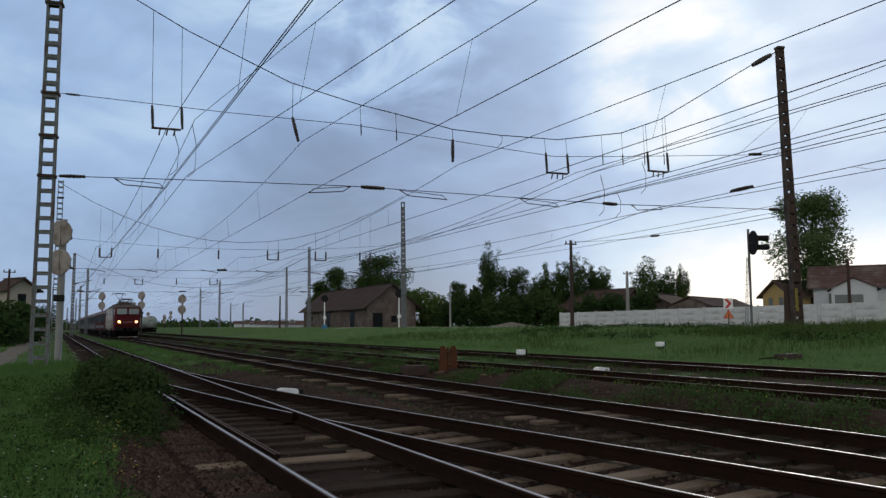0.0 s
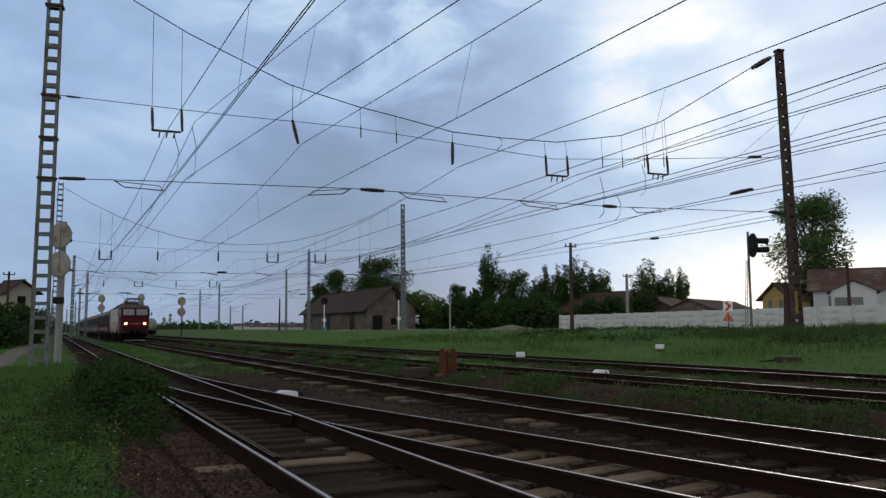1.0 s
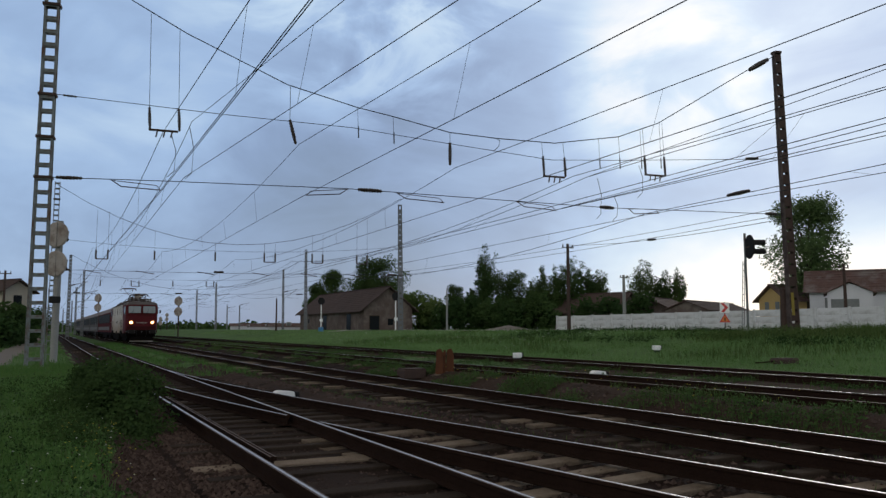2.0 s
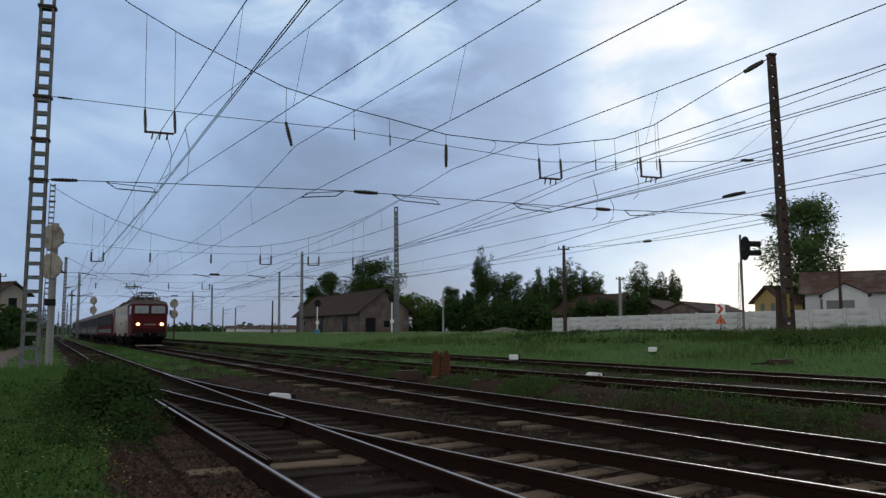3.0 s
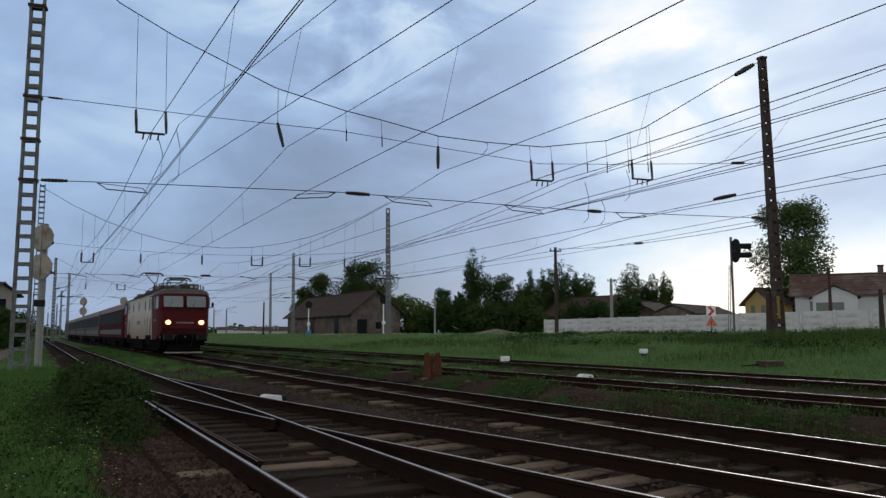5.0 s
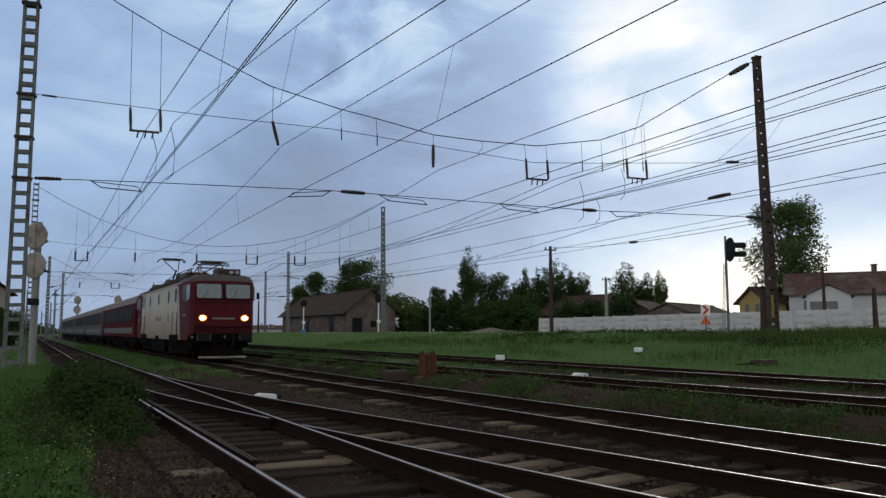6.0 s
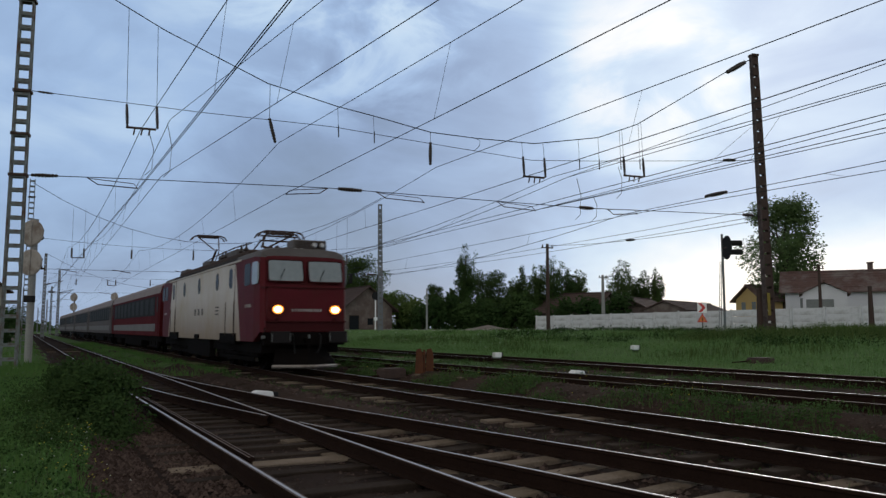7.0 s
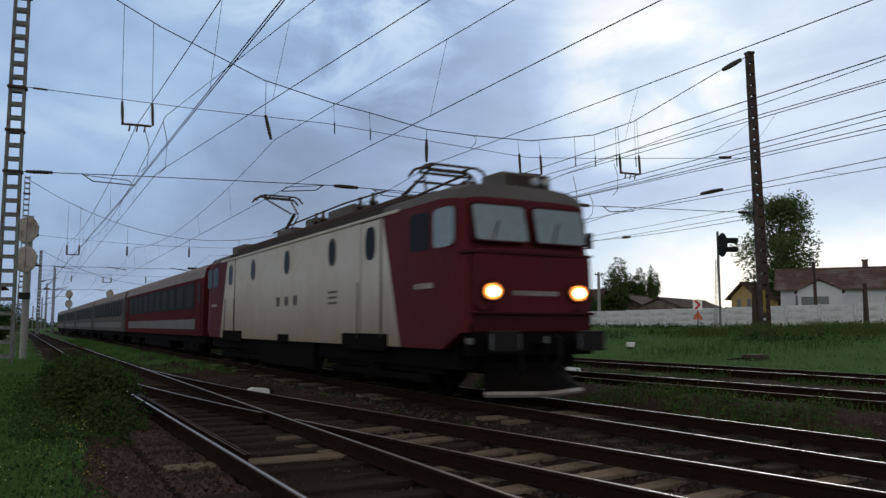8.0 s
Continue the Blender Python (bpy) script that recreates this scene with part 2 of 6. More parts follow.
ROOF_BROWN = paint("dark_brown_roof", (0.10, 0.068, 0.058), (0.055, 0.040, 0.036), 0.9, 0, 0.6, 7, 0.5, island=0.25)
PANE = glass("dark_window_pane", (0.018, 0.021, 0.024), 0.2)
PANE.node_tree.nodes["Principled BSDF"].inputs["Specular IOR Level"].default_value = 0.07
WINDSHIELD = glass("windscreen_glass", (0.22, 0.26, 0.27), 0.12)
LOCO_RED = paint("faded_red_paint", (0.104, 0.011, 0.016), (0.070, 0.008, 0.011), 0.62, 0, 1.0, 20, 0.04, dirt=(0.075, 0.014, 0.012), dirt_scale=0.8)
LOCO_DARK_RED = paint("grimy_red_paint", (0.055, 0.006, 0.007), (0.032, 0.005, 0.005), 0.62, 0, 1.0, 20, 0.04)
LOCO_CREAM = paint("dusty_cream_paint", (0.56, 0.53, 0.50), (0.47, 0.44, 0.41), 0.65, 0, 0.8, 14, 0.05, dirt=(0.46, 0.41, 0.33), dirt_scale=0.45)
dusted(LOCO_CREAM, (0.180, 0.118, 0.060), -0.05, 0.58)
ROOF_GREY = paint("grey_roof_paint", (0.135, 0.122, 0.117), (0.075, 0.066, 0.063), 0.7, 0, 1.5, 20, 0.2)
ROOF_BLACK = paint("sooty_roof", (0.030, 0.027, 0.026), (0.055, 0.048, 0.044), 0.8, 0, 1.5, 20, 0.2)
BUFFER_STEEL = paint("greasy_buffer_steel", (0.010, 0.009, 0.009), (0.022, 0.019, 0.018), 0.7, 0.1, 4, 30, 0.1)
CHROME = paint("dull_lamp_metal", (0.42, 0.42, 0.42), (0.25, 0.25, 0.25), 0.35, 0.6, 5, 30, 0.0)
COACH_PANE = paint("dark_coach_glass", (0.016, 0.019, 0.019), (0.030, 0.032, 0.030), 0.5, 0, 0.6, 3, 0.0)
# Pale grey panes for the white and yellow houses.
HOUSE_PANE = paint("pale_house_pane", (0.17, 0.18, 0.17), (0.10, 0.11, 0.11), 0.4, 0, 1.5, 8, 0.0)
UNDER = paint("oily_running_gear", (0.0045, 0.004, 0.004), (0.010, 0.008, 0.007), 0.8, 0.0, 2, 25, 0.3)
COACH_RED = paint("dark_red_coach_paint", (0.095, 0.013, 0.015), (0.060, 0.010, 0.011), 0.65, 0, 0.8, 15, 0.03)
COACH_GREY = paint("blue_grey_coach_paint", (0.125, 0.112, 0.110), (0.085, 0.076, 0.076), 0.65, 0, 0.8, 15, 0.03)
COACH_BAND = paint("pale_grey_coach_band", (0.19, 0.19, 0.19), (0.13, 0.13, 0.13), 0.65, 0, 0.8, 15, 0.03)
# Pale base colour takes in the sky sheen on the coach roofs.
COACH_ROOF = paint("sky_sheen_coach_roof", (0.27, 0.24, 0.24), (0.19, 0.165, 0.165), 0.7, 0.0, 0.8, 15, 0.05)
SIGN_RED = paint("red_sign_face", (0.55, 0.035, 0.030), (0.45, 0.03, 0.03), 0.5, 0, 5, 30, 0.0)
SIGN_ORANGE = paint("orange_sign_face", (0.70, 0.22, 0.04), (0.60, 0.18, 0.04), 0.5, 0, 5, 30, 0.0)
YELLOW_PLATE = paint("yellow_plate", (0.30, 0.23, 0.04), (0.18, 0.14, 0.04), 0.6, 0, 5, 30, 0.0)
DISC_GREY = paint("faded_signal_back", (0.40, 0.37, 0.34), (0.24, 0.21, 0.19), 0.8, 0, 3, 30, 0.1, dirt=(0.18, 0.14, 0.12), dirt_scale=1.5)
LAMP_GLOW = glow("headlamp_glow", (1.0, 0.62, 0.27), 9.0)
# The reflector emits orange itself, standing in for lens light thrown on it.
REFLECTOR_GLOW = glow("emissive_reflector", (1.0, 0.30, 0.05), 1.5)
for dull in (SOIL, BALLAST, STONE, GRASS, GRASS_SUNLIT, WEED, HERB, HERB_DARK, EARTH, LEAF, LEAF_BROAD, LEAF_LIGHT, BUSH_LEAF, SLEEPER_DARK, SLEEPER_PALE, RUST, UNDER, COACH_RED, COACH_GREY, COACH_BAND, COACH_ROOF, BLACK_PAINT, PANE, COACH_PANE, ROOF_BLACK):
    dull.node_tree.nodes["Principled BSDF"].inputs["Specular IOR Level"].default_value = 0.02
LAMP_BLUE = paint("blue_paint", (0.05, 0.22, 0.42), (0.04, 0.16, 0.30), 0.5, 0, 5, 30, 0.0)


# ---------------------------------------------------------------- mesh helpers
def box(bm, c, s, mat=0, turn=0.0, bevel=0.0):
    """A box with centre c and size s, turned about z by degrees; returns its faces."""
    hx, hy, hz = s[0] / 2, s[1] / 2, s[2] / 2
    ca, sa = math.cos(radians(turn)), math.sin(radians(turn))
    vs = []
    for x, y, z in ((-hx, -hy, -hz), (hx, -hy, -hz), (hx, hy, -hz), (-hx, hy, -hz), (-hx, -hy, hz), (hx, -hy, hz), (hx, hy, hz), (-hx, hy, hz)):
        vs.append(bm.verts.new((c[0] + x * ca - y * sa, c[1] + x * sa + y * ca, c[2] + z)))
    faces = [bm.faces.new([vs[i] for i in q]) for q in ((3, 2, 1, 0), (4, 5, 6, 7), (0, 1, 5, 4), (1, 2, 6, 5), (2, 3, 7, 6), (3, 0, 4, 7))]
    for face in faces:
        face.material_index = mat
    if bevel:
        edges = list({e for face in faces for e in face.edges})
        bmesh.ops.bevel(bm, geom=edges, offset=bevel, segments=2, profile=0.5, affect="EDGES")
    return faces


def rod(bm, a, b, r, seg=6, mat=0, r2=None):
    """A round bar from a to b."""
    a, b = Vector(a), Vector(b)
    way = (b - a).normalized()
    side = way.orthogonal().normalized()
    other = way.cross(side)
    rings = []
    for p, radius in ((a, r), (b, r if r2 is None else r2)):
        rings.append([bm.verts.new(p + (side * math.cos(k * math.tau / seg) + other * math.sin(k * math.tau / seg)) * radius) for k in range(seg)])
    for k in range(seg):
        bm.faces.new((rings[0][k], rings[0][(k + 1) % seg], rings[1][(k + 1) % seg], rings[1][k])).material_index = mat
    bm.faces.new(rings[0][::-1]).material_index = mat
    bm.faces.new(rings[1]).material_index = mat


def lathe(bm, base, way, profile, seg=12, mat=0):
    """Turns a profile of (along, radius) about the axis way from base."""
    base, way = Vector(base), Vector(way).normalized()
    side = way.orthogonal().normalized()
    other = way.cross(side)
    rings = [[bm.verts.new(base + way * d + (side * math.cos(k * math.tau / seg) + other * math.sin(k * math.tau / seg)) * max(r, 1e-4)) for k in range(seg)] for d, r in profile]
    for one, two in zip(rings, rings[1:]):
        for k in range(seg):
            bm.faces.new((one[k], one[(k + 1) % seg], two[(k + 1) % seg], two[k])).material_index = mat
    bm.faces.new(rings[0][::-1]).material_index = mat
    bm.faces.new(rings[-1]).material_index = mat


def wire(bm, pts, r, seg=4):
    """A thin tube through the points."""
    pts = [Vector(p) for p in pts]
    rings = []
    for i, p in enumerate(pts):
        way = (pts[min(i + 1, len(pts) - 1)] - pts[max(i - 1, 0)]).normalized()
        side = way.cross(Vector((0, 0, 1)))
        side = side.normalized() if side.length > 1e-3 else Vector((1, 0, 0))
        other = way.cross(side)
        rings.append([bm.verts.new(p + (side * math.cos(k * math.tau / seg) + other * math.sin(k * math.tau / seg)) * r) for k in range(seg)])
    for one, two in zip(rings, rings[1:]):
        for k in range(seg):
            bm.faces.new((one[k], one[(k + 1) % seg], two[(k + 1) % seg], two[k]))


def prism(bm, outline, axis, a, b, mat=0):
    """Extrudes a closed outline of (u, v) along an axis: 'y' takes (x, z), 'x' takes (y, z), 'z' takes (x, y)."""
    def at(u, v, w):
        return {"y": (u, w, v), "x": (w, u, v), "z": (u, v, w)}[axis]
    one = [bm.verts.new(at(u, v, a)) for u, v in outline]
    two = [bm.verts.new(at(u, v, b)) for u, v in outline]
    n = len(outline)
    faces = [bm.faces.new((one[k], one[(k + 1) % n], two[(k + 1) % n], two[k])) for k in range(n)]
    faces += [bm.faces.new(one[::-1]), bm.faces.new(two)]
    for face in faces:
        face.material_index = mat
    return faces


def oval(cx, cy, rx, ry, n=16, power=2.0):
    """Points of a rounded outline: power 2 is an ellipse, higher ones are squarer."""
    pts = []
    for k in range(n):
        c, s = math.cos(k * math.tau / n), math.sin(k * math.tau / n)
        pts.append((cx + rx * math.copysign(abs(c) ** (2 / power), c), cy + ry * math.copysign(abs(s) ** (2 / power), s)))
    return pts


def finish(name, bm, material, smooth=False):
    bmesh.ops.recalc_face_normals(bm, faces=bm.faces)
    mesh = bpy.data.meshes.new(name)
    bm.to_mesh(mesh)
    bm.free()
    for each in (material if isinstance(material, (list, tuple)) else [material]):
        mesh.materials.append(each)
    if smooth:
        for polygon in mesh.polygons:
            polygon.use_smooth = True
    return mesh


def part(name, bm, material, parent=None, label="", smooth=False):
    ob = new(name, finish(name, bm, material, smooth))
    ob.parent = parent
    if label:
        ob["label"] = label
    return ob


def thing(name, label, category, m=None, group="", kind=""):
    ob = tagged(new(name), label, category, group, kind)
    if m is not None:
        ob.matrix_basis = m
    return ob


def soup(name, verts, faces, material, smooth=False):
    mesh = bpy.data.meshes.new(name)
    mesh.from_pydata(verts, [], faces)
    mesh.materials.append(material)
    if smooth:
        for polygon in mesh.polygons:
            polygon.use_smooth = True
    return mesh


# ---------------------------------------------------------------- ground and tracks
def smooth(a, b, v):
    v = min(1.0, max(0.0, (v - a) / (b - a)))
    return v * v * (3 - 2 * v)


def centre_b(y):
    return 7.92 + 0.0010 * max(0.0, 28 - y) ** 2


def centre_c(y):
    return 12.0 + 0.065 * (16 - y) if y < 24 else 11.48 - 0.14 * smooth(24, 34, y)


def centre_c2(y):
    return centre_c(min(y, 60))


def centre_d(y):
    return 16.6 + 0.015 * (16 - min(y, 60))


def centre_a2(y):
    if y > 30:
        return 2.83
    if y > 11.5:
        return 2.83 + 0.0045 * (30 - y) ** 2
    return 2.83 + 0.0045 * 18.5 ** 2 + 2 * 0.0045 * 18.5 * (11.5 - y)


def ground_z(x, y):
    """Height of the ground: track bed by the rails, a bank beyond them."""
    n = noise.noise(Vector((x * 0.35, y * 0.35, 0.3))) * 0.05 + noise.noise(Vector((x * 0.08, y * 0.08, 5.0))) * 0.08
    low = -0.26
    if x < 1.6:
        low = -0.26 + 0.18 * smooth(1.6, 0.4, x) + n * smooth(1.4, 0.2, x)
    gap = smooth(1.5, 2.1, abs(x - centre_b(y))) * (1 if 9 < x < 11.5 or (5.5 < x < 7 and y > 14) else 0)
    low += gap * 0.12
    low += 0.24 * smooth(9.8, 10.9, x) + 0.10 * smooth(14.3, 15.3, x) + 0.95 * smooth(18.5, 33, x)
    if x > 18.3:
        low += n
    return low


def ground():
    xs = [-900, -500, -250, -120, -70, -45, -30, -22, -16] + [-12 + 0.4 * i for i in range(120)] + [36 + i * 2 for i in range(18)] + [75, 85, 100, 130, 180, 260, 400, 700, 1200]
    ys = [-600, -250, -100, -50, -25, -12, -6] + [-3 + 0.6 * i for i in range(100)] + [57 + 1.5 * i for i in range(40)] + [120, 130, 145, 165, 190, 230, 290, 380, 550, 900, 1500, 2600]
    verts = [(x, y, ground_z(x, y)) for y in ys for x in xs]
    n = len(xs)
    faces = [(j * n + i, j * n + i + 1, (j + 1) * n + i + 1, (j + 1) * n + i) for j in range(len(ys) - 1) for i in range(n - 1)]
    mesh = soup("ground", verts, faces, SOIL, True)
    mesh.materials.append(EARTH)
    for polygon in mesh.polygons:
        c = polygon.center
        edge = 0.85 + 0.35 * noise.noise(Vector((c.x, c.y * 0.7, 2.0)))
        beyond = 17.9 + 0.9 * noise.noise(Vector((c.x * 0.5, c.y * 0.4, 3.0)))
        weedy = noise.noise(Vector((c.x * 0.9, c.y * 0.35, 6.0))) < (0.30 if c.y < 22 else -0.05)
        # Dark earth between the side tracks; its darkness includes shadows among the weeds.
        if 11.3 + edge <= c.x < beyond and -20 < c.y < 60 and weedy:
            polygon.material_index = 1
        if edge < c.x < 11.3 + edge and -20 < c.y < 90 and not (c.y > 34 and noise.noise(Vector((c.x, c.y * 0.2, 7.0))) > 0.0):
            polygon.material_index = 1
    ob = new("ground", mesh)
    tagged(ob, "turf and soil rising gently beyond the tracks", "ground", kind="structure")


ground()


def bed(name, centre, half, top, y0, y1, label, material=None):
    """A ballast bed: a low dam with sloping, uneven shoulders."""
    verts, faces = [], []
    ys = np.arange(y0, y1, 0.5)
    offs = (-half - 0.5, -half, -half * 0.6, -half * 0.3, 0, half * 0.3, half * 0.6, half, half + 0.5)
    for y in ys:
        for k, o in enumerate(offs):
            x = centre(y) + o
            z = top + noise.noise(Vector((x * 2.0, y * 2.0, 2.0))) * 0.035
            if k in (0, len(offs) - 1):
                z = top - 0.30
            verts.append((x, float(y), z))
    n = len(offs)
    faces = [(j * n + i, j * n + i + 1, (j + 1) * n + i + 1, (j + 1) * n + i) for j in range(len(ys) - 1) for i in range(n - 1)]
    ob = new(name, soup(name, verts, faces, material or BALLAST, True))
    tagged(ob, label, "ballast", kind="structure")


bed("ballast_1", lambda y: 2.83, 1.45, -0.205, -8, 260, "dark oily ballast under the nearest track")
bed("ballast_2", lambda y: centre_a2(y) - 0.0, 1.40, -0.230, -8, 27, "dark oily ballast under the diverging track")
bed("ballast_3", centre_b, 1.55, -0.220, -8, 260, "dark oily ballast under the main track")
bed("ballast_4", centre_c2, 1.35, -0.01, -8, 200, "weedy ballast under a side track")
bed("ballast_5", centre_d, 1.35, 0.04, -8, 200, "weedy ballast under the outer side track")

RAIL_SHAPE = ((-0.036, -0.035), (-0.009, -0.050), (-0.009, -0.135), (-0.070, -0.152), (-0.070, -0.165),
              (0.070, -0.165), (0.070, -0.152), (0.009, -0.135), (0.009, -0.050), (0.036, -0.035), (0.036, -0.003), (0.014, 0.0), (-0.014, 0.0), (-0.034, -0.002))


def rail(parent, centre, off, top, y0, y1, head, step=1.0, label=""):
    """One rail swept along a track; its running face is a strip of its own material."""
    verts, faces = [], []
    ys = [y0 + (y1 - y0) * i / max(1, int((y1 - y0) / step)) for i in range(max(1, int((y1 - y0) / step)) + 1)]
    n = len(RAIL_SHAPE)
    for y in ys:
        wave = noise.noise(Vector((off, y * 0.12, top))) * 0.006
        for u, v in RAIL_SHAPE:
            verts.append((centre(y) + off + u + wave, y, top + v))
    mats = []
    for j in range(len(ys) - 1):
        for k in range(n):
            faces.append((j * n + k, j * n + (k + 1) % n, (j + 1) * n + (k + 1) % n, (j + 1) * n + k))
            mats.append(1 if k == n - 3 else (2 if k in (n - 4, n - 2) else 0))
    faces.append(tuple(range(n)))
    faces.append(tuple((len(ys) - 1) * n + k for k in range(n))[::-1])
    mesh = soup("rail", verts, faces, RUST)
    mesh.materials.append(head)
    mesh.materials.append(RAIL_DULL)
    for polygon, m in zip(mesh.polygons, mats + [0, 0]):
        polygon.material_index = m
    ob = new("rail", mesh)
    ob.parent = parent
    if label:
        ob["label"] = label
    return ob


def sleeper_mesh(material, length=2.6):
    bm = bmesh.new()
    box(bm, (0, 0, -0.08), (length, 0.25, 0.16), bevel=0.015)
    return finish("sleeper", bm, material)


DARK_SLEEPER, PALE_SLEEPER, LONG_SLEEPER, LONG_PALE = sleeper_mesh(SLEEPER_DARK), sleeper_mesh(SLEEPER_PALE), sleeper_mesh(SLEEPER_DARK, 3.9), sleeper_mesh(SLEEPER_PALE, 3.3)


def sleepers(parent, centre, top, y0, y1, pale, seed, step=0.62, wide=None):
    rng = random.Random(seed)
    y = y0
    while y < y1:
        light = rng.random() < pale(y)
        mesh = PALE_SLEEPER if light else DARK_SLEEPER
        x = centre(y)
        if wide and wide(y):
            mesh, x = (LONG_PALE if light else LONG_SLEEPER), wide(y)
        ob = new("sleeper", mesh)
        slope = (centre(y + 0.5) - centre(y - 0.5))
        ob.matrix_basis = pose(x + rng.uniform(-0.06, 0.06), y, top + rng.uniform(-0.045, 0.004), rng.uniform(-3, 3), 0, -math.degrees(slope) * (0 if wide and wide(y) else 1) + rng.uniform(-2, 2))
        ob.parent = parent
        y += step + rng.uniform(-0.03, 0.03)


def tracks():
    one = thing("railway_track", "nearest railway track with worn bright rails and timber sleepers", "track", kind="structure")
    rail(one, lambda y: 2.83, -0.7525, 0, -7, 250, RAIL_HEAD)
    rail(one, lambda y: 2.83, 0.7525, 0, -7, 250, RAIL_HEAD)
    rail(one, lambda y: 2.83, -0.60, -0.005, 8.5, 17, RUST, label="rusty check rail")
    sleepers(one, lambda y: 2.83, -0.158, -4, 70, lambda y: 0.14 if y < 14 else 0.06, 3, wide=lambda y: (2.83 + (centre_a2(y) - 2.83) / 2) if 11.5 < y < 27 else None)
    two = thing("railway_track", "diverging railway track of a turnout with pale worn sleepers", "track", kind="structure")
    rail(two, centre_a2, 0.7525, 0, -7, 27.5, RAIL_HEAD, 0.7)
    rail(two, centre_a2, -0.7525, 0, -7, 11.3, RAIL_HEAD, 0.7)
    rail(two, centre_a2, -0.7525, -0.002, 12.4, 24, RAIL_HEAD, 0.7, label="switch blade rail")
    sleepers(two, centre_a2, -0.158, -4, 11.3, lambda y: 0.8, 5)
    three = thing("railway_track", "main railway track with bright rails on dark ballast", "track", kind="structure")
    rail(three, centre_b, -0.7525, 0, -7, 250, RAIL_HEAD)
    rail(three, centre_b, 0.7525, 0, -7, 250, RAIL_HEAD)
    sleepers(three, centre_b, -0.158, -4, 80, lambda y: 0.35 if y > 8 else 0.1, 8)
    four = thing("railway_track", "rusty side track sunk in weeds", "track", kind="structure")
    rail(four, centre_c2, -0.7525, 0.20, -7, 190, RAIL_DULL, label="rusty unused rail")
    rail(four, centre_c2, 0.7525, 0.20, -7, 190, RAIL_HEAD, label="rail polished by use")
    sleepers(four, centre_c2, 0.05, -4, 50, lambda y: 0.3, 9)
    five = thing("railway_track", "outer side track half hidden in grass", "track", kind="structure")
    rail(five, centre_d, -0.7525, 0.25, -7, 190, RAIL_HEAD)
    rail(five, centre_d, 0.7525, 0.25, -7, 190, RAIL_DULL, label="rusty unused rail")
    sleepers(five, centre_d, 0.10, -4, 40, lambda y: 0.3, 10)


# ---------------------------------------------------------------- the train
def section(w, z0, z1, top, n=7):
    """Half-rounded cross-section of a vehicle: upright sides, rounded shoulders, low roof."""
    pts = [(-w, z0), (-w, z1)]
    for k in range(1, n):
        a = math.pi * k / n
        pts.append((-w * math.copysign(abs(math.cos(a)) ** 0.55, math.cos(a)), z1 + (top - z1) * math.sin(a) ** 0.8))
    return pts + [(w, z1), (w, z0)]


def loft(bm, rings, mats=None):
    made = [[bm.verts.new(p) for p in ring] for ring in rings]
    n = len(made[0])
    for j in range(len(made) - 1):
        for k in range(n):
            face = bm.faces.new((made[j][k], made[j][(k + 1) % n], made[j + 1][(k + 1) % n], made[j + 1][k]))
            if mats:
                face.material_index = mats(j, k)
    bm.faces.new(made[0][::-1])
    bm.faces.new(made[-1])


WHEELSETS = []


def wheelset(parent, y, r):
    bm = bmesh.new()
    rod(bm, (-1.0, 0, 0), (1.0, 0, 0), 0.09, 10)
    for s in (-1, 1):
        lathe(bm, (s * 0.68, 0, 0), (s, 0, 0), ((0, r + 0.03), (0.03, r + 0.03), (0.035, r), (0.14, r - 0.01), (0.14, r - 0.09), (0.08, r - 0.12), (0.08, 0.14), (0.16, 0.12)), 24)
        for k in range(6):
            a = k * math.tau / 6
            rod(bm, (s * 0.79, math.cos(a) * 0.2, math.sin(a) * 0.2), (s * 0.79, math.cos(a) * (r - 0.12), math.sin(a) * (r - 0.12)), 0.03, 5)
    ob = part("wheelset", bm, UNDER, parent)
    WHEELSETS.append((ob, y, r))
    return ob


def bogie(parent, y, axles, r, half):
    bm = bmesh.new()
    for s in (-1, 1):
        box(bm, (s * 1.10, y, r + 0.06), (0.16, half * 2, 0.46), bevel=0.03)
        box(bm, (s * 1.18, y, 0.36), (0.06, half * 1.7, 0.14), bevel=0.01)
        for a in axles:
            box(bm, (s * 1.08, y + a, r), (0.22, 0.42, 0.42), bevel=0.04)
            for e in (-0.42, 0.42):
                lathe(bm, (s * 1.10, y + a + e, r - 0.12), (0, 0, 1), ((0, 0.11), (0.34, 0.11)), 10)
    for a in (-half, half):
        box(bm, (0, y + a, r + 0.12), (2.1, 0.14, 0.20))
    box(bm, (0, y, r + 0.15), (2.1, 0.5, 0.25))
    part("bogie", bm, UNDER, parent)
    for a in axles:
        wheelset(parent, y + a, r)


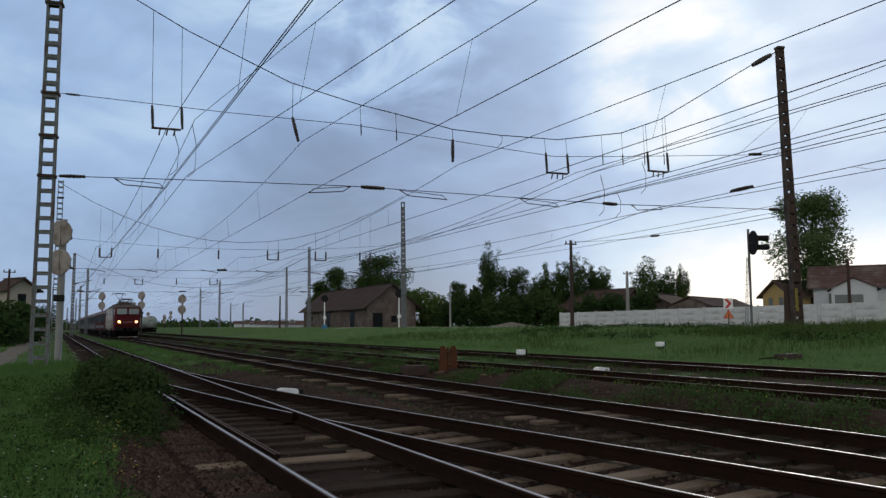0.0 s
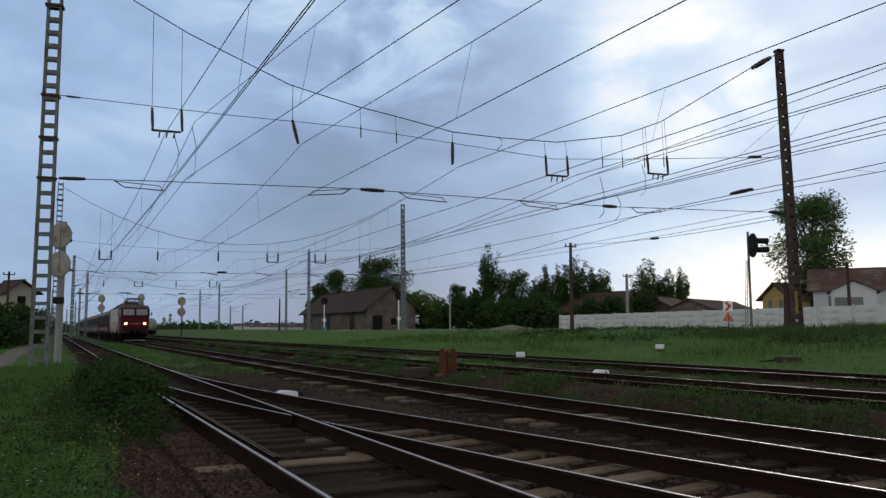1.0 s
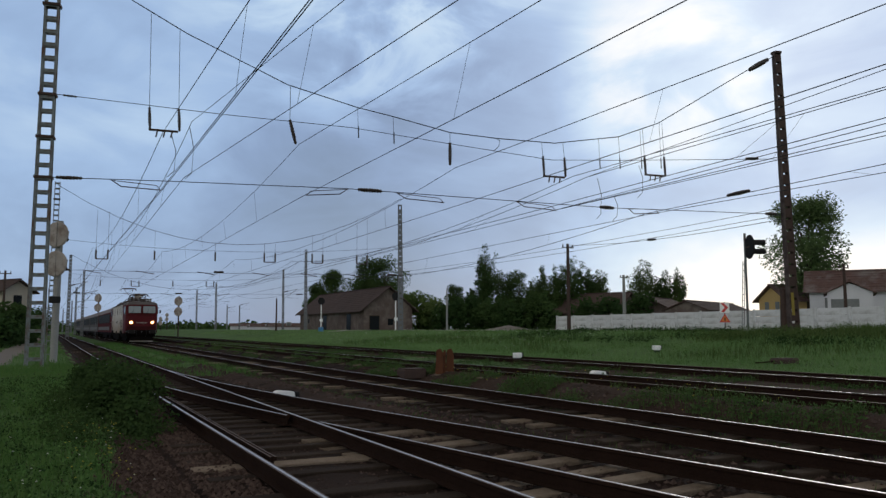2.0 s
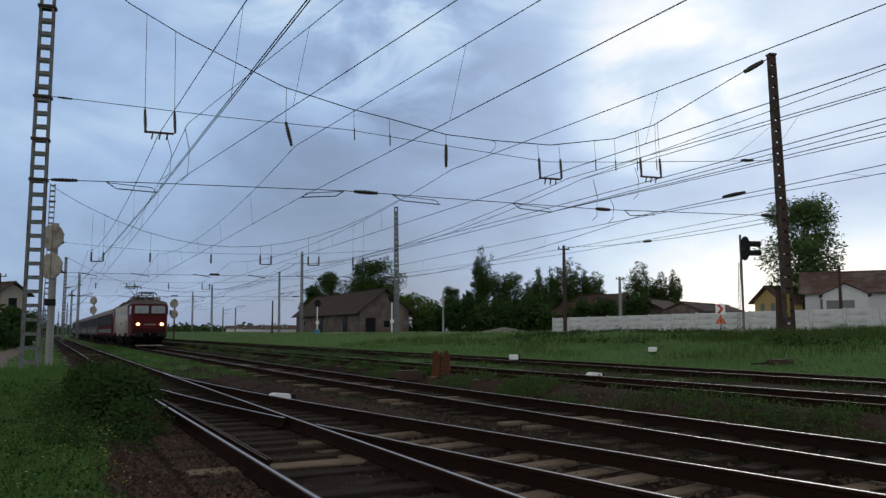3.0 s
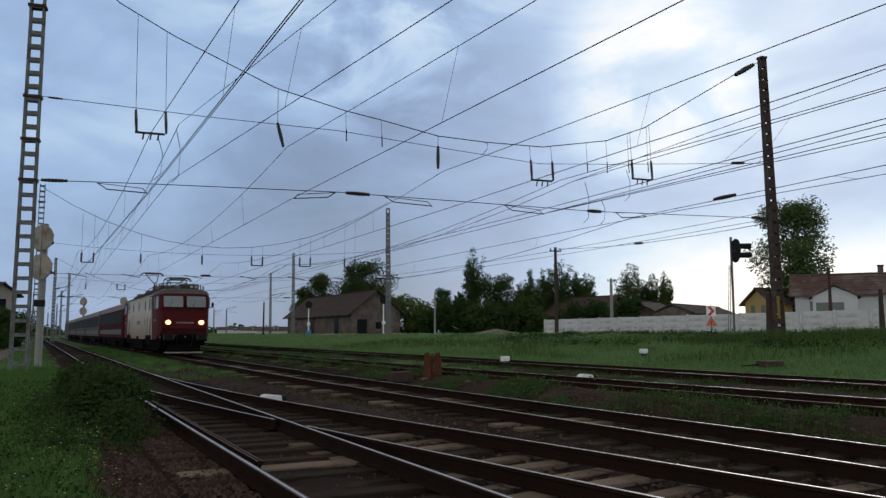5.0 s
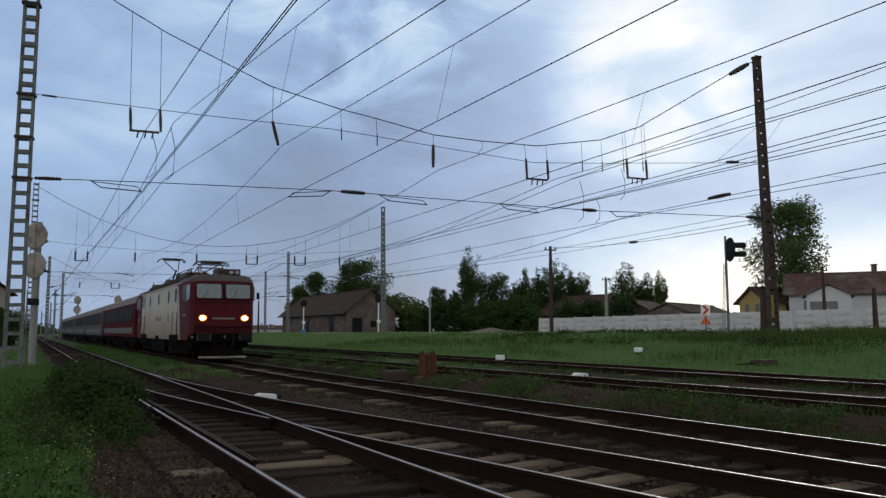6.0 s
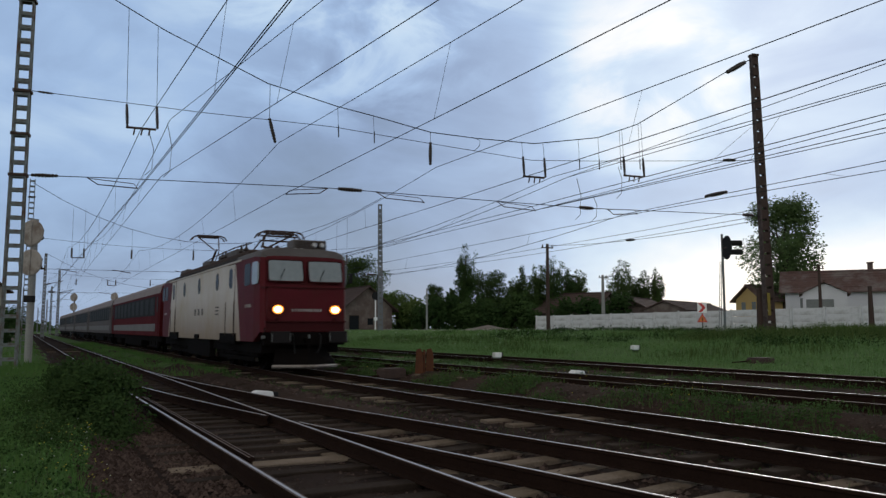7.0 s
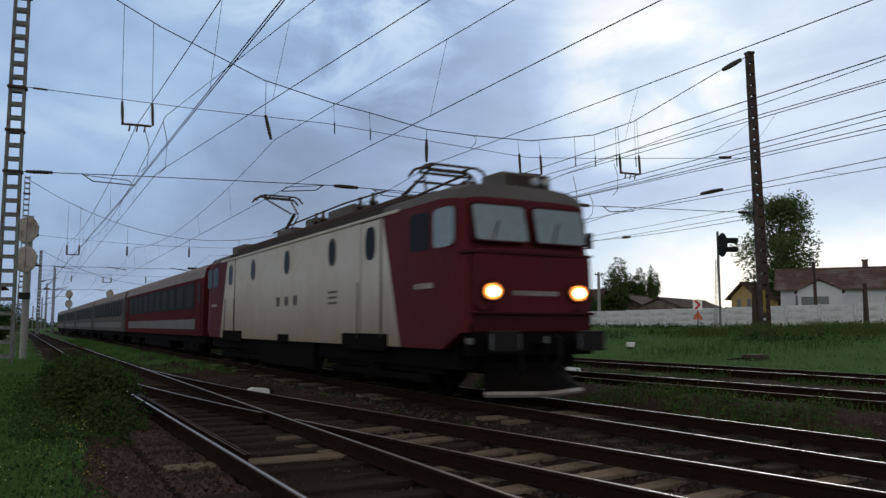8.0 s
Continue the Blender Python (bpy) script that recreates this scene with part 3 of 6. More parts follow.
def pantograph(parent, y, raised, way):
    """A single-arm collector; way: the side to which its knee points."""
    bm = bmesh.new()
    base = 4.12
    for sx in (-0.5, 0.5):
        for sy in (-0.45, 0.45):
            lathe(bm, (sx, y + sy, base - 0.32), (0, 0, 1), ((0, 0.08), (0.05, 0.12), (0.09, 0.07), (0.14, 0.12), (0.18, 0.07), (0.23, 0.11), (0.32, 0.06)), 8)
    for sx in (-0.5, 0.5):
        rod(bm, (sx, y - 0.7, base), (sx, y + 0.7, base), 0.04)
    for sy in (-0.6, 0.0, 0.6):
        rod(bm, (-0.6, y + sy, base), (0.6, y + sy, base), 0.035)
    if raised:
        knee, head = (0, y + way * 1.5, base + 0.95), (0, y - way * 0.4, 5.92)
    else:
        knee, head = (0, y + way * 1.35, base + 0.30), (0, y - way * 0.6, base + 0.66)
    rod(bm, (0, y - way * 0.4, base), knee, 0.055, 8)
    rod(bm, (0.1, y - way * 0.1, base), (0.1, knee[1] + way * 0.1, knee[2] - 0.08), 0.02)
    for sx in (-0.12, 0.12):
        rod(bm, (sx * 1.0, knee[1], knee[2]), (sx * 4, head[1], head[2] - 0.08), 0.03)
    rod(bm, (-0.5, head[1], head[2] - 0.08), (0.5, head[1], head[2] - 0.08), 0.03)
    if not raised:
        for sx in (-0.62, 0.62):  # folded outer frame, springs and head carrier
            rod(bm, (sx, y - 0.75, base + 0.06), (sx * 0.9, head[1] + 0.1, head[2] - 0.14), 0.03)
            rod(bm, (sx, y + 0.75, base + 0.06), (sx * 0.9, y - 0.2, base + 0.38), 0.03)
            lathe(bm, (sx * 0.45, y - 0.5, base + 0.10), (0, 1, 0), ((0, 0.06), (0.7, 0.06)), 8)
        rod(bm, (-0.62, y - 0.2, base + 0.38), (0.62, y - 0.2, base + 0.38), 0.03)
        rod(bm, (-0.66, head[1] + 0.1, head[2] - 0.14), (0.66, head[1] + 0.1, head[2] - 0.14), 0.03)
    part("pantograph_frame", bm, STEEL_DARK, parent, "raised single-arm current collector" if raised else "lowered single-arm current collector")
    bm = bmesh.new()
    for e in (-0.24, 0.24):
        wire(bm, [(-0.84, head[1] + e, head[2] - 0.22), (-0.72, head[1] + e, head[2] - 0.06), (-0.55, head[1] + e, head[2]), (0.55, head[1] + e, head[2]), (0.72, head[1] + e, head[2] - 0.06), (0.84, head[1] + e, head[2] - 0.22)], 0.032, 6)
    for sx in (-0.45, 0.45):
        rod(bm, (sx, head[1] - 0.24, head[2]), (sx, head[1] + 0.24, head[2]), 0.02)
        rod(bm, (sx, head[1], head[2] - 0.08), (sx, head[1], head[2]), 0.03)
    part("collector_head", bm, STEEL_DARK, parent)


LOCO_LENGTH = 19.6


def locomotive():
    loco = thing("locomotive", "electric locomotive with dusty cream sides and faded red cabs, lamps lit", "locomotive")
    half = LOCO_LENGTH / 2
    w = 1.48
    # cream middle with slanting ends
    bm = bmesh.new()
    shape = section(w, 0.95, 3.66, 4.0)
    rings = []
    for y, lean in ((-half + 2.42, 0.87), (half - 2.42, -0.87)):
        rings.append([(x, y + lean * (z - 0.95) / 2.7, z) for x, z in shape])
    loft(bm, rings, lambda j, k: 0 if k in (0, len(shape) - 1, len(shape) - 2) else 1)
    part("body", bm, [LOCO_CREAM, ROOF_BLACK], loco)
    # cabs
    for s in (-1, 1):
        bm = bmesh.new()
        prof = ((2.42, 0.87, w, 1.0), (0.75, 0.05, w, 1.0), (0.22, 0.16, 1.42, 0.985), (0.0, 0.32, 1.30, 0.965))
        rings = []
        for back, lean, ww, tall in prof:
            ring = []
            for x, z in shape:
                zz = 0.95 + (z - 0.95) * tall
                if back < 0.1 and z > 3.6:
                    zz = 3.60 + (z - 3.66) * 0.22  # the roof sheet turns down over the windscreens
                if z <= 0.96:
                    zz = 1.25 if back < 0.5 else 0.95
                off = lean * (zz - 0.95) / 2.7 if back > 0.5 else (0.0 if zz < 2.70 else (zz - 2.70) * (0.24 if back < 0.1 else 0.12))
                ring.append((x * ww / w, s * (half - back - off), zz))
            rings.append(ring)
        loft(bm, rings, lambda j, k: 1 if 1 <= k <= len(shape) - 3 else 0)
        part("cab", bm, [LOCO_RED, ROOF_GREY], loco, "faded red cab")
    f = -half
    # nose sheet and dark red lower band
    bm = bmesh.new()
    prism(bm, oval(0, 2.17, 1.27, 0.56, 28, 9), "y", f - 0.05, f + 0.1)
    part("nose_panel", bm, LOCO_RED, loco)
    bm = bmesh.new()
    box(bm, (0, f + 0.06, 1.42), (2.60, 0.20, 0.34), bevel=0.03)
    part("nose_band", bm, LOCO_DARK_RED, loco, "dark grimy red band under the nose")
    bm = bmesh.new()
    box(bm, (0, f - 0.03, 1.585), (2.66, 0.14, 0.05), bevel=0.015)
    part("nose_lip", bm, LOCO_DARK_RED, loco)
    bm = bmesh.new()
    outline = [(-1.42, f + 0.22), (-1.30, f - 0.06), (-0.6, f - 0.10), (0.6, f - 0.10), (1.30, f - 0.06), (1.42, f + 0.22)]
    prism(bm, outline, "z", 2.63, 2.675)
    part("handrail_ledge", bm, LOCO_DARK_RED, loco)
    # windscreens
    for s in (-1, 1):
        bm = bmesh.new()
        pts = oval(s * 0.655, 0, 0.55, 0.325, 28, 13)
        rim = oval(s * 0.655, 0, 0.585, 0.36, 28, 13)
        def lean(u, v, out):
            return (u, f + 0.118 + v * 0.24 - out, 3.19 + v)
        a = [bm.verts.new(lean(u, v, 0.045)) for u, v in pts]
        b = [bm.verts.new(lean(u, v, 0.06)) for u, v in rim]
        c = [bm.verts.new(lean(u, v, -0.10)) for u, v in rim]
        for k in range(28):
            bm.faces.new((a[k], a[(k + 1) % 28], b[(k + 1) % 28], b[k])).material_index = 1
            bm.faces.new((b[k], b[(k + 1) % 28], c[(k + 1) % 28], c[k])).material_index = 1
        bm.faces.new(a)
        screen = part("windscreen", bm, [WINDSHIELD, LOCO_DARK_RED], loco)
        bm = bmesh.new()
        wire(bm, [lean(s * 0.655 - 0.25, -0.36, 0.09), lean(s * 0.655 - 0.05, 0.05, 0.09)], 0.012)
        part("wiper", bm, BLACK_PAINT, screen)
    # headlamps: oval housings with a bright lens in a reflector that emits warm light itself
    for s in (-1, 1):
        bm = bmesh.new()
        lathe(bm, (s * 0.94, f + 0.05, 1.96), (0, -1, 0), ((0, 0.20), (0.13, 0.19), (0.17, 0.17), (0.15, 0.15)), 20)
        for v in bm.verts:
            v.co.x = s * 0.94 + (v.co.x - s * 0.94) * 1.25
        lamp = part("headlight", bm, LOCO_DARK_RED, loco, "red headlight housing")
        bm = bmesh.new()
        lathe(bm, (s * 0.94, f - 0.09, 1.96), (0, -1, 0), ((0, 0.145), (0.025, 0.14)), 20)
        for v in bm.verts:
            v.co.x = s * 0.94 + (v.co.x - s * 0.94) * 1.25
        part("reflector", bm, REFLECTOR_GLOW, lamp, "reflector ring glowing orange by its own emission")
        bm = bmesh.new()
        lathe(bm, (s * 0.94, f - 0.10, 1.96), (0, -1, 0), ((0, 0.098), (0.04, 0.092), (0.06, 0.05)), 20)
        for v in bm.verts:
            v.co.x = s * 0.94 + (v.co.x - s * 0.94) * 1.25
        part("lens", bm, LAMP_GLOW, lamp, "lit warm lens")
        bm = bmesh.new()
        lathe(bm, (s * 0.94, f + 0.0, 1.66), (0, -1, 0), ((0, 0.07), (0.09, 0.065), (0.10, 0.03)), 12)
        part("tail_lamp", bm, LOCO_DARK_RED, loco)
    # number plate as plain bars
    bm = bmesh.new()
    for k in range(11):
        box(bm, (-0.46 + k * 0.092, f - 0.058, 1.94), (0.062, 0.012, 0.085))
    part("number_plate", bm, DISC_GREY, loco, "pale raised figures of a number plate")
    # buffer beam, buffers, coupling, hoses
    bm = bmesh.new()
    box(bm, (0, f + 0.12, 1.12), (2.66, 0.24, 0.56), bevel=0.02)
    part("buffer_beam", bm, UNDER, loco)
    for s in (-1, 1):
        bm = bmesh.new()
        lathe(bm, (s * 0.88, f, 1.06), (0, -1, 0), ((0, 0.16), (0.05, 0.16), (0.06, 0.11), (0.42, 0.10)), 16)
        buffer = part("buffer", bm, UNDER, loco)
        bm = bmesh.new()
        box(bm, (s * 0.93, f - 0.45, 1.10), (0.62, 0.06, 0.36), bevel=0.025)
        part("buffer_head", bm, BUFFER_STEEL, buffer, "worn rectangular buffer plate")
        # pale strip along each upright edge of the plate
        for e in (-0.285, 0.285):
            bm = bmesh.new()
            box(bm, (s * 0.93 + e, f - 0.484, 1.10), (0.018, 0.012, 0.26))
            part("pale_edge", bm, STEEL_GREY, buffer)
        bm = bmesh.new()
        wire(bm, [(s * 0.45, f, 1.2), (s * 0.45, f - 0.18, 1.15), (s * 0.42, f - 0.2, 0.8), (s * 0.36, f - 0.1, 0.6)], 0.028, 6)
        part("brake_hose", bm, BLACK_PAINT, loco)
        bm = bmesh.new()
        box(bm, ((-1.36, f + 0.0, 1.10) if s < 0 else (0.0, f - 0.36, 1.12)), ((0.11, 0.10, 0.10) if s < 0 else (0.06, 0.06, 0.12)), bevel=0.015)
        part("bracket", bm, STEEL_GREY, loco)
    bm = bmesh.new()
    box(bm, (0, f - 0.12, 1.02), (0.12, 0.36, 0.12), bevel=0.02)
    wire(bm, [(0, f - 0.3, 1.05), (0, f - 0.34, 0.9), (0, f - 0.28, 0.62)], 0.04, 6)
    part("coupling_hook", bm, UNDER, loco)
    # plough with a worn pale lower edge
    bm = bmesh.new()
    outline = [(-1.05, 0.72), (1.05, 0.72), (1.05, 0.22), (-1.05, 0.22)]
    a = [bm.verts.new((x * (0.80 if z > 0.5 else 1.0), f + (0.15 if z > 0.5 else -0.25) + 0.25 * abs(x), z)) for x, z in outline]
    b = [bm.verts.new((0, f + (-0.05 if z > 0.5 else -0.42), z)) for z in (0.72, 0.22)]
    bm.faces.new((a[0], b[0], b[1], a[3]))
    bm.faces.new((b[0], a[1], a[2], b[1]))
    bmesh.ops.solidify(bm, geom=bm.faces[:], thickness=0.03)
    plough = part("snow_plough", bm, UNDER, loco)
    bm = bmesh.new()
    for s in (-1, 1):
        pts = [(s * 1.06, f + 0.0, 0.19), (0, f - 0.45, 0.19)]
        wire(bm, pts, 0.05, 4)
    part("blade_edge", bm, DISC_GREY, plough, "pale worn plough edge")
    # sides: doors, windows, cab windows, grilles, lettering bars
    for s in (-1, 1):
        X = s * w
        for yy in (f + 6.15, f + 9.6, f + 13.0, f + 15.85):
            bm = bmesh.new()
            prism(bm, oval(yy, 3.12, 0.25, 0.34, 18, 2.3), "x", X - s * 0.02, X + s * 0.012)
            prism(bm, oval(yy, 3.12, 0.20, 0.29, 18, 2.3), "x", X, X + s * 0.016, 1)
            part("side_window", bm, [ROOF_GREY, PANE], loco, "small rounded window")
        for e in (-1, 1):
            yd = e * (half - 3.86)
            bm = bmesh.new()
            box(bm, (X - s * 0.004, yd, 2.30), (0.018, 1.10, 2.70))
            part("door_gap", bm, STEEL_DARK, loco, "dark gap round a door")
            bm = bmesh.new()
            box(bm, (X + s * 0.006, yd, 2.30), (0.03, 0.98, 2.60), bevel=0.01)
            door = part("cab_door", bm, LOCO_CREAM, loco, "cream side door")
            bm = bmesh.new()
            prism(bm, oval(yd, 3.12, 0.26, 0.36, 18, 3), "x", X, X + s * 0.03)
            part("pane", bm, PANE, door)
            for o in (-0.62, 0.62):
                bm = bmesh.new()
                rod(bm, (X + s * 0.05, yd + o, 1.1), (X + s * 0.05, yd + o, 2.3), 0.012)
                part("handrail", bm, STEEL_DARK, door)
            for o in (0.3, 0.6, 0.9):
                bm = bmesh.new()
                box(bm, (X - s * 0.05, yd, o), (0.22, 0.5, 0.04))
                part("step", bm, UNDER, door)
            for yw, half_w in ((e * (half - 1.62), 0.40), (e * (half - 0.70), 0.36)):
                bm = bmesh.new()
                prism(bm, oval(yw, 3.13, half_w, 0.36, 20, 6), "x", X - s * 0.03, X + s * 0.010)
                part("cab_window", bm, PANE if half_w > 0.38 or e > 0 else WINDSHIELD, loco)
            bm = bmesh.new()
            box(bm, (X + s * 0.01, e * (half - 1.45), 2.10), (0.014, 0.75, 0.10))
            part("side_plate", bm, DISC_GREY, loco, "pale raised side plate")
        for k in range(3):
            bm = bmesh.new()
            box(bm, (X + s * 0.004, f + 8.85 + k * 0.75, 2.04), (0.012, 0.30, 0.26))
            part("side_mark", bm, ROOF_GREY, loco, "dark plain lettering bar")
        for k in range(3):
            bm = bmesh.new()
            box(bm, (X + s * 0.004, f + 6.1, 1.90 + k * 0.13), (0.012, 0.55, 0.055))
            part("side_mark", bm, ROOF_GREY, loco, "dark plain lettering bar")
        bm = bmesh.new()
        box(bm, (X + s * 0.012, 0, 3.66), (0.03, LOCO_LENGTH - 5.0, 0.07))
        part("rain_gutter", bm, LOCO_CREAM, loco)
        for yb, long in ((f + 4.2, 2.4), (-f - 4.2, 2.4), (f + 9.8, 0.9)):
            bm = bmesh.new()
            box(bm, (X + s * 0.01, yb, 1.02), (0.07, long, 0.36 if long > 1 else 0.22), bevel=0.02)
            part("spring_cover", bm, UNDER, loco, "black cover over the springs")
        bm = bmesh.new()
        box(bm, (s * 1.30, 0, 0.62), (0.24, 4.6, 0.72), bevel=0.03)
        part("battery_box", bm, UNDER, loco)
    # roof gear
    bm = bmesh.new()
    box(bm, (0.30, f + 0.98, 4.10), (1.15, 0.75, 0.34), bevel=0.05)
    cooler = part("air_conditioner", bm, ROOF_GREY, loco, "grey roof cooler with a louvred front")
    for k in range(5):
        bm = bmesh.new()
        box(bm, (0.30, f + 0.59, 4.00 + k * 0.05), (0.95, 0.03, 0.018))
        part("louvre", bm, STEEL_DARK, cooler)
    for x, z, r in ((-0.22, 3.90, 0.085), (0.0, 3.90, 0.085), (0.42, 4.09, 0.095), (0.68, 4.09, 0.095)):
        bm = bmesh.new()
        lathe(bm, (x, f + (0.62 if z < 4 else 0.60), z), (0, -1, 0), ((0, r), (0.12, r * 0.95), (0.14, r * 0.6)), 16)
        part("roof_lamp", bm, CHROME, cooler, "unlit round roof lamp")
    for x in (-0.75, -0.95):
        bm = bmesh.new()
        lathe(bm, (x, f + 1.3, 3.98), (0, -1, 0), ((0, 0.03), (0.35, 0.04), (0.5, 0.08), (0.52, 0.07)), 10)
        part("horn", bm, STEEL_DARK, loco)
    # driver's mirror
    bm = bmesh.new()
    rod(bm, (1.40, f + 0.55, 2.86), (1.68, f + 0.45, 2.88), 0.015)
    box(bm, (1.68, f + 0.45, 3.02), (0.13, 0.06, 0.32), bevel=0.02)
    part("mirror", bm, BLACK_PAINT, loco)
    bm = bmesh.new()
    box(bm, (0, 0, 4.02), (2.2, LOCO_LENGTH - 6.0, 0.16), bevel=0.04)
    part("roof_hatch", bm, STEEL_DARK, loco)
    for y, size in ((f + 8.2, (1.2, 1.8, 0.5)), (f + 11.0, (0.9, 0.8, 0.55)), (f + 12.4, (1.6, 1.5, 0.35)), (f + 18.2, (1.5, 1.6, 0.35))):
        bm = bmesh.new()
        box(bm, (0.1, y, 4.05 + size[2] / 2), size, bevel=0.05)
        part("roof_box", bm, ROOF_GREY, loco)
    for y in (f + 6.2, f + 7.0, f + 9.7, f + 10.3):
        bm = bmesh.new()
        lathe(bm, (-0.4, y, 4.05), (0, 0, 1), ((0, 0.08), (0.08, 0.13), (0.14, 0.07), (0.22, 0.13), (0.28, 0.07), (0.36, 0.12), (0.45, 0.05), (0.62, 0.04)), 8)
        part("roof_insulator", bm, INSULATOR, loco)
    bm = bmesh.new()
    wire(bm, [(-0.4, f + 5.4, 4.6), (-0.4, f + 8, 4.66), (-0.4, f + 12, 4.6), (-0.4, f + 14.5, 4.5)], 0.025, 5)
    part("roof_busbar", bm, STEEL_DARK, loco)
    pantograph(loco, f + 3.7, False, 1)
    pantograph(loco, f + LOCO_LENGTH - 4.6, True, -1)
    bm = bmesh.new()
    box(bm, (0, 0, 0.83), (2.56, LOCO_LENGTH - 1.0, 0.48))
    part("underframe", bm, UNDER, loco)
    for s in (-1, 1):
        bogie(loco, s * 5.6, (-2.2, 0.0, 2.2), 0.62, 3.0)
    return loco


COACH_LENGTH = 25.6


def coach(paint_side, label):
    car = thing("passenger_coach", label, "coach", group="coaches of the train")
    half = COACH_LENGTH / 2
    w = 1.42
    bm = bmesh.new()
    shape = section(w, 0.95, 3.30, 4.0)
    loft(bm, [[(x, y, z) for x, z in shape] for y in (-half, half)], lambda j, k: 0 if k in (0, len(shape) - 1, len(shape) - 2) else 1)
    part("body", bm, [paint_side, COACH_ROOF], car)
    for s in (-1, 1):
        X = s * w
        bm = bmesh.new()
        box(bm, (X + s * 0.004, 0, 1.42), (0.010, COACH_LENGTH - 3.2, 0.42))
        part("waist_band", bm, COACH_BAND, car, "pale grey band")
        bm = bmesh.new()
        box(bm, (X + s * 0.003, 0, 2.62), (0.012, COACH_LENGTH - 3.6, 1.08))
        part("window_band", bm, BLACK_PAINT, car, "dark band round the windows")
        for k in range(10):
            y = -half + 2.9 + k * (COACH_LENGTH - 5.8) / 9
            bm = bmesh.new()
            prism(bm, oval(y, 2.62, 0.70, 0.46, 16, 8), "x", X - s * 0.02, X + s * 0.014)
            part("window", bm, COACH_PANE, car)
        for e in (-1, 1):
            bm = bmesh.new()
            box(bm, (X + s * 0.006, e * (half - 0.85), 2.15), (0.024, 0.85, 2.2), bevel=0.008)
            door = part("coach_door", bm, paint_side, car)
            bm = bmesh.new()
            prism(bm, oval(e * (half - 0.85), 2.7, 0.26, 0.42, 16, 6), "x", X, X + s * 0.026)
            part("pane", bm, COACH_PANE, door)
    for e in (-1, 1):
        bm = bmesh.new()
        box(bm, (0, e * (half + 0.25), 2.15), (1.1, 0.5, 2.2), bevel=0.06)
        part("gangway", bm, BLACK_PAINT, car)
        for s in (-1, 1):
            bm = bmesh.new()
            lathe(bm, (s * 0.88, e * half, 1.06), (0, e, 0), ((0, 0.12), (0.32, 0.10), (0.34, 0.22), (0.38, 0.22)), 12)
            part("buffer", bm, UNDER, car)
        bogie(car, e * (half - 3.6), (-1.25, 1.25), 0.46, 1.8)
    bm = bmesh.new()
    box(bm, (0, 0, 0.80), (2.5, COACH_LENGTH - 0.4, 0.32))
    box(bm, (0, 0.5, 0.50), (2.4, 9.0, 0.5), bevel=0.05)
    part("underframe", bm, UNDER, car)
    return car


tracks()
LOCO = locomotive()
COACHES = [coach(COACH_RED, "dark red passenger coach with a pale grey band")]
COACHES += [coach(COACH_GREY, "blue-grey passenger coach with a pale band") for _ in range(4)]

NOSE = ((0, 99.5), (0.5, 94.7), (1, 89.7), (1.5, 84.6), (2.25, 77.1), (3, 69.8), (3.5, 64.6), (4, 59.3), (4.5, 53.8), (5.25, 45.2), (6, 36.3), (6.5, 30.2), (7, 24.0), (7.5, 17.8), (8, 11.55))


def nose_at(t):
    """Smooth course of the train's front along the track."""
    ts, ys = [a for a, _ in NOSE], [b for _, b in NOSE]
    k = max(i for i in range(len(ts) - 1) if ts[i] <= t + 1e-9)
    def slope(i):
        i0, i1 = max(0, i - 1), min(len(ts) - 1, i + 1)
        return (ys[i1] - ys[i0]) / (ts[i1] - ts[i0])
    d = ts[k + 1] - ts[k]
    u = (t - ts[k]) / d
    return (2 * u ** 3 - 3 * u * u + 1) * ys[k] + (u ** 3 - 2 * u * u + u) * d * slope(k) + (3 * u * u - 2 * u ** 3) * ys[k + 1] + (u ** 3 - u * u) * d * slope(k + 1)


def motions():
    times = [i * 0.25 for i in range(33)]
    start = 0.0
    for car, length in [(LOCO, LOCO_LENGTH)] + [(c, COACH_LENGTH) for c in COACHES]:
        rows = []
        for t in times:
            mid = nose_at(t) + start + length / 2
            a, b = centre_b(mid - length * 0.3), centre_b(mid + length * 0.3)
            rows.append((t, pose((a + b) / 2, mid, 0, 0, 0, math.degrees(math.atan2(a - b, length * 0.6)))))
        walk(car, rows)
        start += length + 0.95
    # wheels roll on the rails
    steps = [i / 30 for i in range(241)]
    for ob, y, r in WHEELSETS:
        walk(ob, [(t, pose(0, y, r, math.degrees((99.5 - nose_at(t)) / r))) for t in steps])


